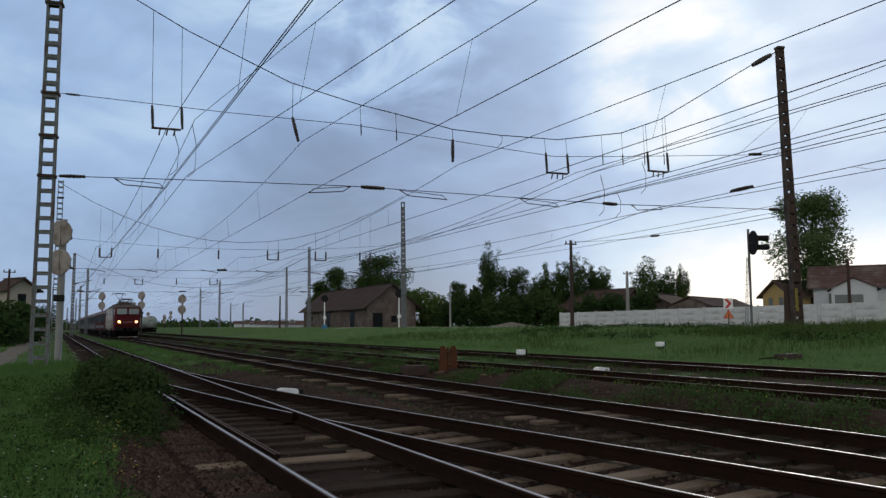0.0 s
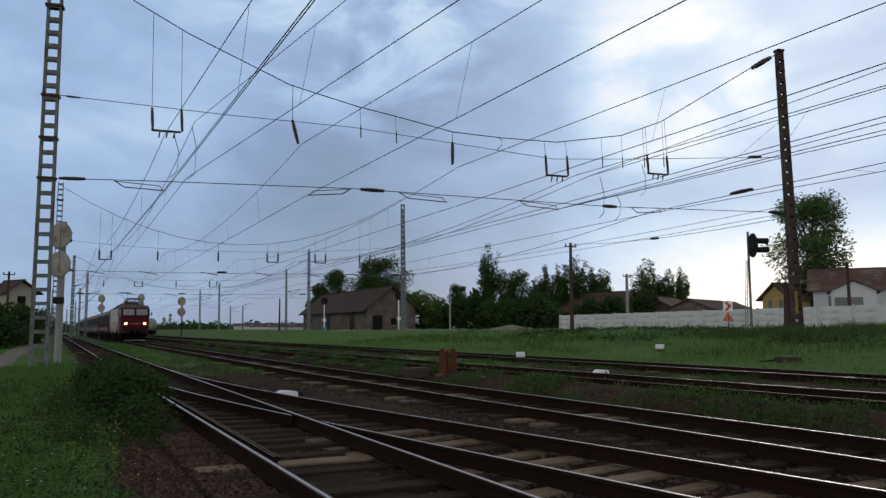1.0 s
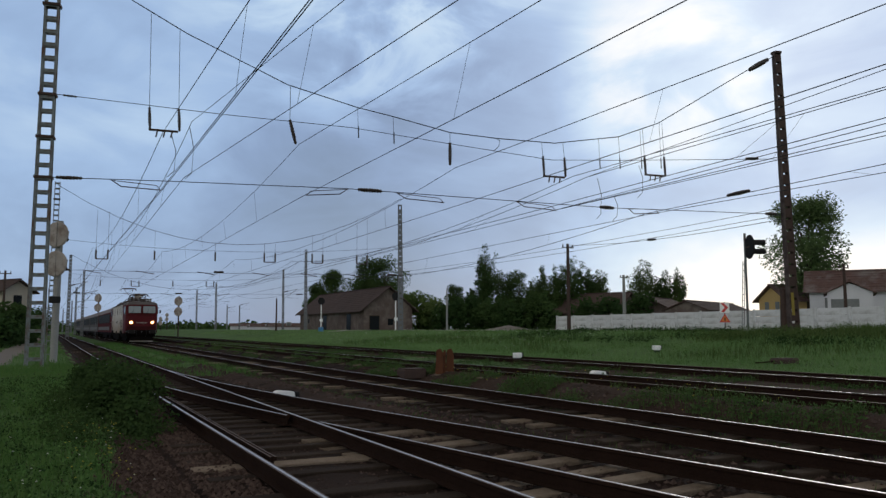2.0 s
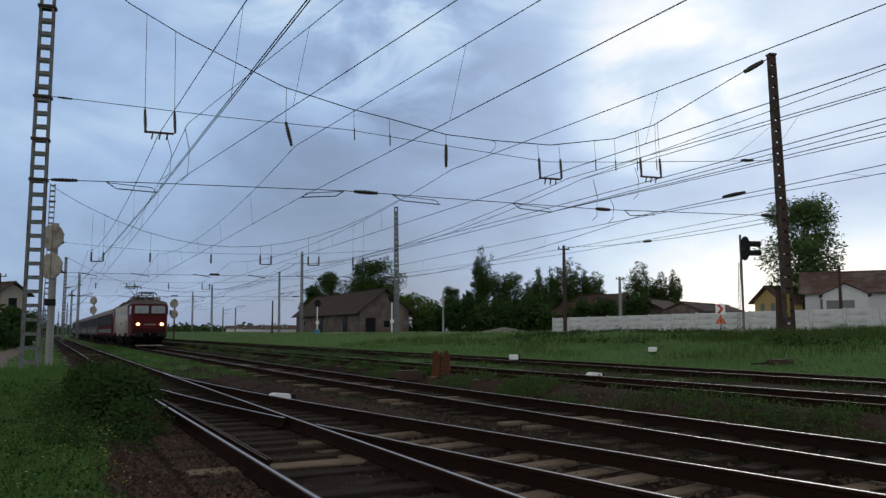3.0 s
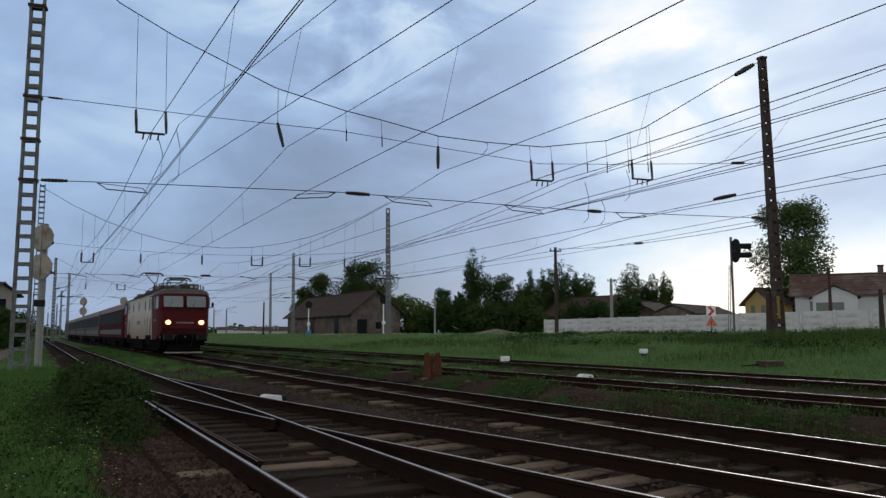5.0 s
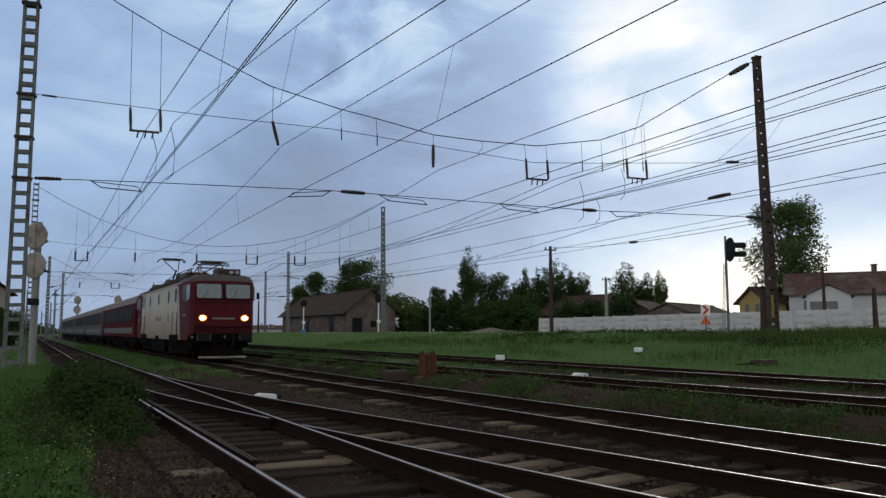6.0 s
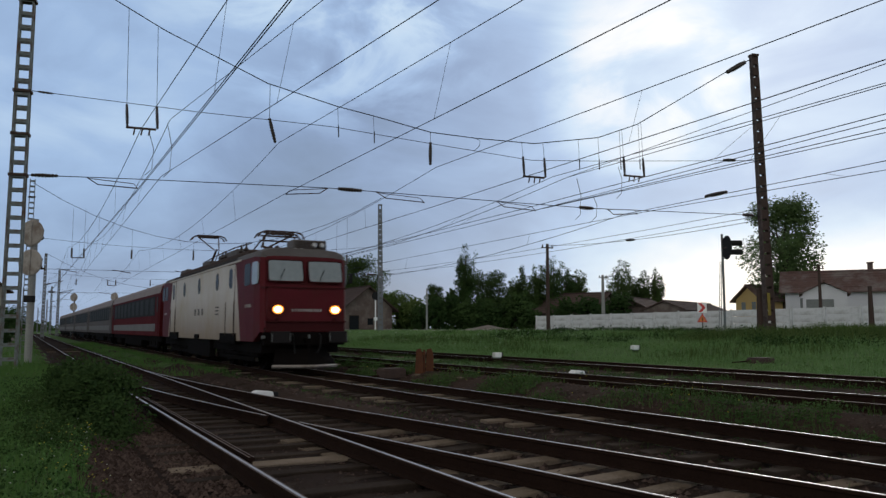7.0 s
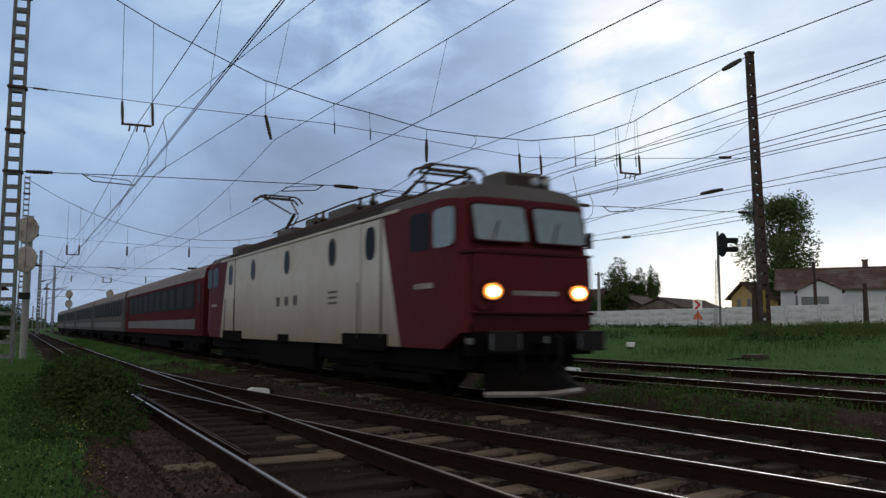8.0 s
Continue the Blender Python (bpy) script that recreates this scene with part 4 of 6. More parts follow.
# ---------------------------------------------------------------- masts
def lattice_mast(x, y, z0, height, label, turn=0.0):
    """Two channel legs joined by flat battens, slightly tapered, with rows of narrow openings."""
    mast = thing("catenary_mast", label, "mast", pose(x, y, z0, 0, 0, turn), group="catenary masts")
    low, top = 0.27, 0.21
    for s in (-1, 1):
        for e in (-1, 1):
            bm = bmesh.new()
            rod(bm, (s * low, e * 0.16, -0.3), (s * top, e * 0.12, height), 0.048, 4)
            part("leg", bm, STEEL_GREY, mast)
    n = int(height / 0.52)
    bm = bmesh.new()
    box(bm, (0, 0, 0), (1, 1, 1), bevel=0.02)
    batten = finish("batten", bm, STEEL_GREY)
    for k in range(n):
        z = 0.35 + k * 0.52
        u = low + (top - low) * z / height
        for e in (-1, 1):
            ob = new("batten", batten)
            ob.parent = mast
            ob.matrix_basis = Matrix.LocRotScale((0, e * 0.15, z), None, (u * 2 + 0.06, 0.014, 0.13))
    for z in (7.15, 8.7, 10.35, 13.9):
        if z < height:
            bm = bmesh.new()
            box(bm, (0, 0, z), (0.62, 0.44, 0.10))
            part("collar", bm, STEEL_DARK, mast)
    bm = bmesh.new()
    box(bm, (0, 0, -0.2), (0.9, 0.8, 0.5), bevel=0.03)
    part("footing", bm, CONCRETE_POST, mast)
    return mast


def channel_mast(x, y, z0, height, lean, label, turn=0.0, steel=None, fill=0.45, arm=0.0):
    """A slender mast of two channels, flat plates between them, dark and rusty."""
    mast = thing("catenary_mast", label, "mast", pose(x, y, z0, 0, lean, turn), group="catenary masts")
    for s in (-1, 1):
        bm = bmesh.new()
        a = [(-0.05, 0.12), (0.05, 0.12), (0.05, -0.12), (-0.05, -0.12)]
        one = [bm.verts.new((s * 0.23 + u, v, -0.4)) for u, v in a]
        two = [bm.verts.new((s * 0.155 + u, v * 0.75, height)) for u, v in a]
        for k in range(4):
            bm.faces.new((one[k], one[(k + 1) % 4], two[(k + 1) % 4], two[k]))
        bm.faces.new(two)
        # the left leg takes a lighter brown than the right one
        part("leg", bm, steel or (STEEL_BROWN if s < 0 else STEEL_DARK), mast)
    n = int(height / 0.56)
    for k in range(n):
        z = 0.4 + k * 0.56
        u = 0.23 - 0.075 * z / height
        bm = bmesh.new()
        for e in (-1, 1):
            box(bm, (0, e * 0.085, z), (u * 2 - 0.06, 0.03, fill))
        part("plate", bm, steel or STEEL_DARK, mast)
    bm = bmesh.new()
    box(bm, (0, 0, height), (0.40, 0.36, 0.12), bevel=0.02)
    part("cap", bm, steel or STEEL_DARK, mast)
    if arm:
        bm = bmesh.new()
        rod(bm, (0, 0, 8.2), (arm, 0, 8.9), 0.05)
        rod(bm, (0, 0, 6.6), (arm * 0.9, 0, 8.8), 0.04)
        rod(bm, (arm * 0.25, 0, 7.0), (arm * 1.05, 0, 6.9), 0.035)
        part("cantilever", bm, steel or STEEL_DARK, mast)
        bm = bmesh.new()
        rod(bm, (0.1 * arm, 0, 8.27), (0.3 * arm, 0, 8.4), 0.10)
        part("insulator", bm, INSULATOR, mast)
    return mast


def insulator(bm, a, b, r=0.075):
    """A string of porcelain sheds between two points."""
    a, b = Vector(a), Vector(b)
    way = b - a
    n = max(3, int(way.length / 0.11))
    prof = []
    for k in range(n):
        d = way.length * k / n
        swell = 0.72 + 0.28 * math.sin(math.pi * (k + 0.5) / n)
        prof += [(d, r * 0.72 * swell), (d + way.length / n * 0.35, r * swell), (d + way.length / n * 0.6, r * 0.95 * swell), (d + way.length / n * 0.75, r * 0.72 * swell)]
    lathe(bm, a, way, prof + [(way.length, r * 0.4)], 8)


lattice_mast(-0.42, 32.7, -0.1, 17.5, "grey riveted lattice catenary mast standing in grass", -11)
MAST_R = channel_mast(32.25, 26.25, 1.0, 14.1, -1.3, "dark rusty catenary mast with a yellow plate", -11)
bm = bmesh.new()
box(bm, (-0.10, -0.155, 1.55), (0.15, 0.02, 1.1))
part("yellow_plate", bm, YELLOW_PLATE, MAST_R, "worn yellow warning plate")

FAR_MASTS = ((33.06, 75.57, 13.4), (37.66, 124.91, 13.3), (45.07, 166.12, 13.0), (36.31, 195.18, 11.5), (36.35, 223.22, 11.0), (56.77, 263.56, 8.0), (61.23, 306.24, 9.5))
for mx, my, mh in FAR_MASTS:
    channel_mast(mx, my, ground_z(mx, my), mh, -0.6, "distant slender grey catenary mast", -8, STEEL_HAZED, 0.46, 3.2 if my > 150 else 0.0)
lattice_mast(0.17, 82.97, -0.1, 15.6, "distant grey lattice catenary mast", 0)
for mx, my, mh in ((2.66, 135.61, 13.0), (5.71, 165.52, 12.5), (6.05, 221.48, 12.0), (6.69, 288.51, 11.0), (5.28, 367.78, 10.0)):
    channel_mast(mx, my, -0.1, mh, 0, "distant slender grey catenary mast", 0, STEEL_HAZED, 0.46, 2.6)


# ---------------------------------------------------------------- head span over the tracks
def span_y(x):
    """The head span hangs in one upright plane between its two masts."""
    return 32.64 - 0.1981 * (x + 0.3)


def on_span(x, z, dy=0.0):
    return (x, span_y(x) + dy, z)


HEAD = ((-0.35, 16.6), (2.43, 14.3), (4.45, 13.18), (8.39, 11.4), (11.21, 10.67), (12.72, 10.39), (15.23, 9.86), (17.35, 9.74), (20.05, 9.70), (23.2, 10.21), (25.24, 11.0), (30.47, 14.2), (31.95, 15.0))
UPPER = ((-0.2, 10.3), (5.92, 9.96), (10.99, 9.78), (15.23, 9.36), (19.9, 8.92), (23.22, 9.1), (31.9, 9.68))
LOWER = ((-0.2, 7.07), (3.88, 7.13), (10.89, 7.17), (15.22, 7.05), (22.6, 6.86), (31.9, 6.92))


def along(table, x):
    for (x0, z0), (x1, z1) in zip(table, table[1:]):
        if x0 <= x <= x1:
            return z0 + (z1 - z0) * (x - x0) / (x1 - x0)
    return table[-1][1]


def head_span():
    span = thing("head_span", "catenary head span of sagging cables, insulators and hangers", "overhead line")
    for name, table, r in (("head_cable", HEAD, 0.022), ("cross_cable", UPPER, 0.014), ("steady_cable", LOWER, 0.017)):
        bm = bmesh.new()
        pts = []
        for (x0, z0), (x1, z1) in zip(table, table[1:]):
            for k in range(3):
                u = k / 3
                pts.append(on_span(x0 + (x1 - x0) * u, z0 + (z1 - z0) * u))
        pts.append(on_span(*table[-1]))
        wire(bm, pts, r, 5)
        part(name, bm, WIRE, span)
    # insulators in the cross cables
    for a, b, r in (((0.0, 7.08), (0.9, 7.09), 0.085), ((11.3, 7.16), (12.3, 7.13), 0.10), ((22.2, 6.88), (22.9, 6.86), 0.10), ((30.9, 6.92), (31.5, 6.92), 0.10), ((0.1, 10.28), (0.6, 10.25), 0.05), ((29.9, 9.58), (30.6, 9.62), 0.09), ((30.3, 14.05), (31.4, 14.7), 0.14)):
        bm = bmesh.new()
        insulator(bm, on_span(*a), on_span(*b), r)
        part("insulator", bm, INSULATOR, span)
    # paired hangers with a yoke that carries a messenger
    for xa, xb, low in ((3.16, 4.24, 9.15), (19.49, 20.51, 8.17), (24.49, 25.5, 8.50)):
        for x in (xa, xb):
            bm = bmesh.new()
            top = along(HEAD, x + 0.0)
            wire(bm, [on_span(x - 0.06, top), on_span(x, low + 0.85)], 0.010)
            part("hanger", bm, WIRE, span)
            bm = bmesh.new()
            insulator(bm, on_span(x, low + 0.9), on_span(x + 0.05, low), 0.07)
            part("insulator", bm, INSULATOR, span)
        bm = bmesh.new()
        rod(bm, on_span(xa, low), on_span(xb, low - 0.02), 0.045)
        for u in (0.3, 0.55, 0.8):
            x = xa + (xb - xa) * u
            rod(bm, on_span(x, low), on_span(x - 0.05, low - 0.28), 0.03)
        part("yoke", bm, STEEL_DARK, span)
    # single hangers with an insulator
    for x, top, low in ((8.5, 11.35, 8.93), (15.23, 9.86, 8.41)):
        bm = bmesh.new()
        wire(bm, [on_span(x, top), on_span(x, low + 1.0)], 0.012)
        part("hanger", bm, WIRE, span)
        bm = bmesh.new()
        insulator(bm, on_span(x, low + 1.0), on_span(x + 0.25 if x < 10 else x, low), 0.09)
        part("insulator", bm, INSULATOR, span)
    # short droppers to the cross cable
    for x in (11.25, 12.75, 22.2, 23.2, 24.3, 25.3):
        bm = bmesh.new()
        wire(bm, [on_span(x, along(HEAD, x)), on_span(x + 0.05, along(UPPER, x) - 0.35)], 0.009)
        rod(bm, on_span(x + 0.04, along(UPPER, x) + 0.1), on_span(x + 0.05, along(UPPER, x) - 0.4), 0.025)
        part("dropper", bm, WIRE, span)
    # steady arms that hold the contact wires
    for x0, z0, x1, z1 in ((1.9, 7.08, 3.69, 6.74), (10.9, 7.17, 9.2, 6.80), (12.9, 7.10, 14.97, 6.74), (18.2, 6.98, 20.07, 6.61), (23.6, 6.87, 25.15, 6.69)):
        bm = bmesh.new()
        wire(bm, [on_span(x0, z0), on_span(x0 + (x1 - x0) * 0.2, z0 - 0.24), on_span(x1, z1 + 0.02)], 0.022, 5)
        wire(bm, [on_span(x0, z0 - 0.02), on_span(x1 - (x1 - x0) * 0.1, z1 + 0.20), on_span(x1, z1)], 0.016, 5)
        part("steady_arm", bm, STEEL_DARK, span)
    # jumper loops
    for x, z0, z1 in ((4.0, 9.0, 7.3), (4.65, 9.4, 7.25), (17.3, 9.74, 9.15), (22.1, 8.2, 6.3), (22.9, 7.4, 6.25), (24.2, 8.9, 7.4)):
        bm = bmesh.new()
        wire(bm, [on_span(x, z0), on_span(x + 0.18, (z0 + z1) / 2 + 0.2), on_span(x + 0.14, z1 + 0.25), on_span(x - 0.1, z1)], 0.014, 5)
        part("jumper", bm, WIRE, span)


head_span()


def far_span(xa, ya, xb, yb, top, hangs, label):
    """A more distant head span, with hangers and steady arms."""
    span = thing("head_span", label, "overhead line")

    def at(u, z):
        return (xa + (xb - xa) * u, ya + (yb - ya) * u, z)
    for name, sag, z, r in (("head_cable", 5.4, top, 0.022), ("cross_cable", 0.9, 10.0, 0.015), ("steady_cable", 0.1, 7.0, 0.017)):
        bm = bmesh.new()
        wire(bm, [at(u / 12, z - sag * (1 - (2 * u / 12 - 1) ** 2)) for u in range(13)], r, 4)
        part(name, bm, WIRE, span)
    for px, pair in hangs:
        u = (px - xa) / (xb - xa)
        zt = top - 5.4 * (1 - (2 * u - 1) ** 2)
        for o in ((-0.016, 0.016) if pair else (0.0,)):
            bm = bmesh.new()
            wire(bm, [at(u + o, zt), at(u + o, 9.0)], 0.012)
            part("hanger", bm, WIRE, span)
            bm = bmesh.new()
            rod(bm, at(u + o, 9.0), at(u + o, 8.1), 0.085)
            part("insulator", bm, INSULATOR, span)
        if pair:
            bm = bmesh.new()
            rod(bm, at(u - 0.016, 8.1), at(u + 0.016, 8.1), 0.05)
            part("yoke", bm, STEEL_DARK, span)
        bm = bmesh.new()
        rod(bm, at(u - 0.05, 7.0), at(u, 6.72), 0.035)
        part("steady_arm", bm, STEEL_DARK, span)
    for u in (0.03, 0.45, 0.97):
        bm = bmesh.new()
        rod(bm, at(u - 0.014, 7.0), at(u + 0.014, 7.0), 0.10)
        part("insulator", bm, INSULATOR, span)


far_span(0.17, 82.97, 33.06, 75.57, 15.2, ((4.3, True), (9.0, False), (14.6, False), (19.8, True), (24.5, True), (29.0, True)), "distant head span of sagging cables over the tracks")
far_span(2.66, 135.61, 37.66, 124.91, 13.0, ((7.0, False), (12.0, True), (17.5, False), (23.0, True)), "distant head span of sagging cables over the tracks")


# ---------------------------------------------------------------- wires along the tracks
def overhead_line(label, contact, messenger, slope, mslope, far_x, double=True, near=8.0, beside=()):
    """Contact wire and sagging messenger along a track, with droppers. contact, messenger: (x, z) at the head span."""
    line = thing("overhead_line", label, "overhead line", group="overhead lines")
    y0 = span_y(contact[0])

    def path(start, sl, y, sag):
        x, z = start
        if y <= y0:
            u = (y0 - y) / 55.0
            return (x - sl * (y0 - y), y, z - sag * 4 * u * (1 - u))
        u = min(1.0, (y - y0) / 220.0)
        v = ((y - y0) % 50.0) / 50.0
        return (x + (far_x - x) * u, y, z - sag * 4 * v * (1 - v))
    ys = [y0 - 55 + 2.5 * k for k in range(22)] + [y0] + [y0 + 2.5 * k for k in range(1, 100)]
    bm = bmesh.new()
    for off in ((-0.025, 0.025) if double else (0,)):
        wire(bm, [(p[0] + off, p[1], p[2]) for p in (path(contact, slope, y, 0.0) for y in ys)], 0.013, 4)
    part("contact_wire", bm, WIRE, line)
    bm = bmesh.new()
    wire(bm, [path(messenger, mslope, y, 1.15 if y > y0 else 0.05) for y in ys], 0.014, 4)
    part("messenger_wire", bm, WIRE, line)
    for start, sl in beside:  # further wires that leave the span beside this one
        bm = bmesh.new()
        wire(bm, [path(start, sl, y, 0.0) for y in ys[:23]], 0.012, 4)
        part("side_wire", bm, WIRE, line)
    for y in [y0 - near, y0 - near - 26] + [y0 + 8.4 * k for k in range(1, 18)]:
        bm = bmesh.new()
        wire(bm, [path(messenger, mslope, y, 1.15 if y > y0 else 0.05), path(contact, slope, y, 0.0)], 0.0055, 4)
        part("dropper", bm, WIRE, line)


overhead_line("overhead line of two wires above a turnout track", (3.69, 6.74), (3.68, 9.07), 0.004, -0.013, 2.6, near=13.9)
overhead_line("overhead line of the diverging track", (4.5, 7.30), (4.75, 9.60), -0.095, -0.109, 8.0, False, near=11.9)
overhead_line("overhead line above the main track", (9.05, 6.76), (8.88, 8.93), -0.005, -0.055, 12.3, False, near=13.3)
overhead_line("overhead line above a side track", (15.52, 6.65), (15.47, 8.32), 0.037, -0.011, 20.0, False, near=12.7)
overhead_line("overhead line above a side track", (19.35, 6.65), (21.13, 8.30), 0.045, 0.000, 25.5, False, near=11.6, beside=(((20.05, 6.65), 0.056),))
overhead_line("overhead line above a far side track", (20.05, 6.65), (21.81, 8.30), 0.010, 0.030, 26.5, False, near=11.9, beside=(((20.05, 6.65), -0.020), ((21.81, 8.30), 0.128)))
overhead_line("overhead line above the outermost track", (24.7, 6.65), (24.46, 6.66), -0.045, 0.056, 30.0, False, near=10.7)

# feeder wire that runs between the dark masts
bm = bmesh.new()
feeder = thing("feeder_wire", "thin feeder wire strung between catenary masts", "overhead line")
pts = [(32.1, 26.2, 6.95), (32.55, 74.43, 6.9), (24.13, 80.02, 6.9)]
for a, b in zip(pts, pts[1:]):
    for off in (0, 0.35):
        wire(bm, [tuple(a[i] + (b[i] - a[i]) * k / 6 + (off if i == 2 else 0) - (0.25 * 4 * (k / 6) * (1 - k / 6) if i == 2 else 0) for i in range(3)) for k in range(7)], 0.013)
part("wire", bm, WIRE, feeder)
bm = bmesh.new()
insulator(bm, (24.02, 22.4, 6.66), (23.93, 21.2, 6.66), 0.09)
part("insulator", bm, INSULATOR, feeder)


# ---------------------------------------------------------------- signals
def disc_signal(x, y, z0, height, label, discs=2, r=0.42, gap=1.02, pole=0.075, colour=DISC_GREY, turn=-38):
    """A post with round signal heads seen from behind."""
    sig = thing("disc_signal", label, "signal", pose(x, y, z0, 0, 0, turn), group="disc signals")
    bm = bmesh.new()
    rod(bm, (0, 0, -0.3), (0, 0, height), pole, 10)
    part("post", bm, CONCRETE_POST if pole > 0.13 else STEEL_DARK, sig)
    for k in range(discs):
        z = height - r * 1.1 - k * gap
        bm = bmesh.new()
        lathe(bm, (0.02, -0.14, z), (0, -1, 0), ((0, r * 0.9), (0.03, r), (0.06, r), (0.09, r * 0.9), (0.10, 0.1)), 24)
        disc = part("signal_disc", bm, colour, sig)
        bm = bmesh.new()
        box(bm, (0.02, -0.26, z), (0.10, 0.05, r * 1.9))
        part("bracket", bm, colour, disc)
        bm = bmesh.new()
        for s in (-0.16, 0.16):
            lathe(bm, (0.12, 0.03, z + s), (0, 1, 0), ((0, 0.10), (0.30, 0.10)), 10)
        part("lamp_hood", bm, BLACK_PAINT, disc)
    bm = bmesh.new()
    box(bm, (0.02, -0.12, height - discs * gap - 0.9), (0.42, 0.2, 0.28), bevel=0.02)
    part("relay_box", bm, BLACK_PAINT, sig)
    bm = bmesh.new()
    for s in (-0.16, 0.16):
        rod(bm, (s - 0.3, 0.1, 0), (s - 0.3, 0.1, height - discs * gap - 0.4), 0.02)
    for k in range(int((height - 2.5) / 0.35)):
        rod(bm, (-0.46, 0.1, 0.4 + k * 0.35), (-0.14, 0.1, 0.4 + k * 0.35), 0.012)
    part("ladder", bm, STEEL_GREY, sig)
    return sig


disc_signal(0.25, 37.5, -0.12, 6.15, "tall concrete signal post with two faded round backs", 2, 0.56, 1.26, 0.15)
for px, py, ph in ((6.74, 131.33, 6.9), (11.99, 126.48, 6.9), (16.02, 113.25, 6.0)):
    disc_signal(px, py, -0.15, ph, "distant signal post with two round faded backs", 2, 0.62, 1.45, 0.10)
for px, py, ph in ((29.49, 243.48, 5.0), (33.83, 263.76, 6.5), (26.25, 256.31, 6.0)):
    disc_signal(px, py, -0.1, ph, "small far signal post with round backs", 2, 0.6, 1.3, 0.12)


def colour_light_signal(x, y, z0, height, label, turn):
    sig = thing("light_signal", label, "signal", pose(x, y, z0, 0, 0, turn))
    bm = bmesh.new()
    rod(bm, (0, 0, -0.3), (0, 0, height), 0.07, 10)
    part("post", bm, STEEL_GREY, sig)
    bm = bmesh.new()
    lathe(bm, (0.0, -0.02, 0), (0, 1, 0), ((0, 0.66), (0.03, 0.70), (0.06, 0.70), (0.09, 0.64)), 28)
    for v in bm.verts:
        v.co.z = v.co.z * 1.0 + height - 0.85
        v.co.x += 0.55
    head = part("backplate", bm, BLACK_PAINT, sig, "round black backplate")
    for s in (-0.26, 0.26):
        bm = bmesh.new()
        lathe(bm, (0.55, 0.05, height - 0.85 + s), (0, 1, 0), ((0, 0.16), (0.85, 0.17), (0.86, 0.14), (0.3, 0.12)), 14)
        part("hood", bm, BLACK_PAINT, head)
    bm = bmesh.new()
    for s in (-0.17, 0.17):
        rod(bm, (-0.75 + s, 0, 0), (-0.28 + s * 0.6, 0, height - 1.6), 0.02)
    for k in range(12):
        u = k / 12
        rod(bm, (-0.92 + 0.53 * u, 0, 0.3 + k * 0.35), (-0.58 + 0.4 * u, 0, 0.3 + k * 0.35), 0.013)
    part("ladder", bm, STEEL_GREY, sig)
    bm = bmesh.new()
    box(bm, (0.35, 0, height - 0.85), (0.7, 0.06, 0.08))
    part("arm", bm, STEEL_DARK, sig)
    bm = bmesh.new()
    box(bm, (0, 0, 0.1), (0.6, 0.6, 0.5), bevel=0.03)
    part("footing", bm, CONCRETE_POST, sig)


colour_light_signal(36.12, 32.52, 0.95, 5.95, "black round light signal on a grey post with a ladder", -115)
for px, py in ((36.79, 114.12,), (39.74, 92.45,)):
    sig = thing("light_signal", "small black signal head on a white post", "signal", pose(px, py, ground_z(px, py)))
    bm = bmesh.new()
    rod(bm, (0, 0, -0.2), (0, 0, 4.6), 0.09, 8)
    part("post", bm, WHITE_PAINT, sig)
    bm = bmesh.new()
    lathe(bm, (0, -0.12, 4.5), (0, 1, 0), ((0, 0.5), (0.05, 0.55), (0.1, 0.5)), 18)
    part("backplate", bm, BLACK_PAINT, sig)
    bm = bmesh.new()
    box(bm, (0, -0.1, 1.6), (0.5, 0.08, 0.4))
    part("plate", bm, WHITE_PAINT, sig)


# ---------------------------------------------------------------- poles and boundary wall
def pole(x, y, height, r, material, label, arm=True):
    made = thing("utility_pole", label, "pole", pose(x, y, ground_z(x, y)), group="utility poles")
    bm = bmesh.new()
    rod(bm, (0, 0, -0.3), (0, 0, height), r * 1.25, 8, 0, r * 0.8)
    part("shaft", bm, material, made)
    if arm:
        bm = bmesh.new()
        box(bm, (0, 0, height - 0.35), (1.3, 0.1, 0.1))
        part("crossarm", bm, STEEL_DARK, made)
        for s in (-0.55, 0.55):
            bm = bmesh.new()
            lathe(bm, (s, 0, height - 0.3), (0, 0, 1), ((0, 0.03), (0.1, 0.07), (0.2, 0.05), (0.26, 0.02)), 8)
            part("insulator", bm, INSULATOR, made)
    return made


pole(42.95, 59.42, 8.2, 0.16, STEEL_DARK, "dark wooden telegraph pole with a crossarm")
pole(50.20, 98.46, 6.0, 0.13, CONCRETE_POST, "bare grey concrete pole beside bushes", False)
pole(69.37, 83.30, 7.6, 0.22, CONCRETE_POST, "grey concrete pole behind the boundary wall")
pole(62.31, 45.29, 6.0, 0.14, STEEL_DARK, "dark pole beside the white house")
pole(48.80, 31.82, 3.1, 0.16, STEEL_DARK, "short dark wooden post on the bank", False)
pole(32.02, 26.60, 2.2, 0.17, STEEL_DARK, "short thick dark post beside the rusty mast", False)
pole(31.26, 119.12, 5.0, 0.13, STEEL_DARK, "short dark wooden pole", False)
pole(-4.75, 103.39, 8.2, 0.14, STEEL_DARK, "dark wooden telegraph pole by the house")


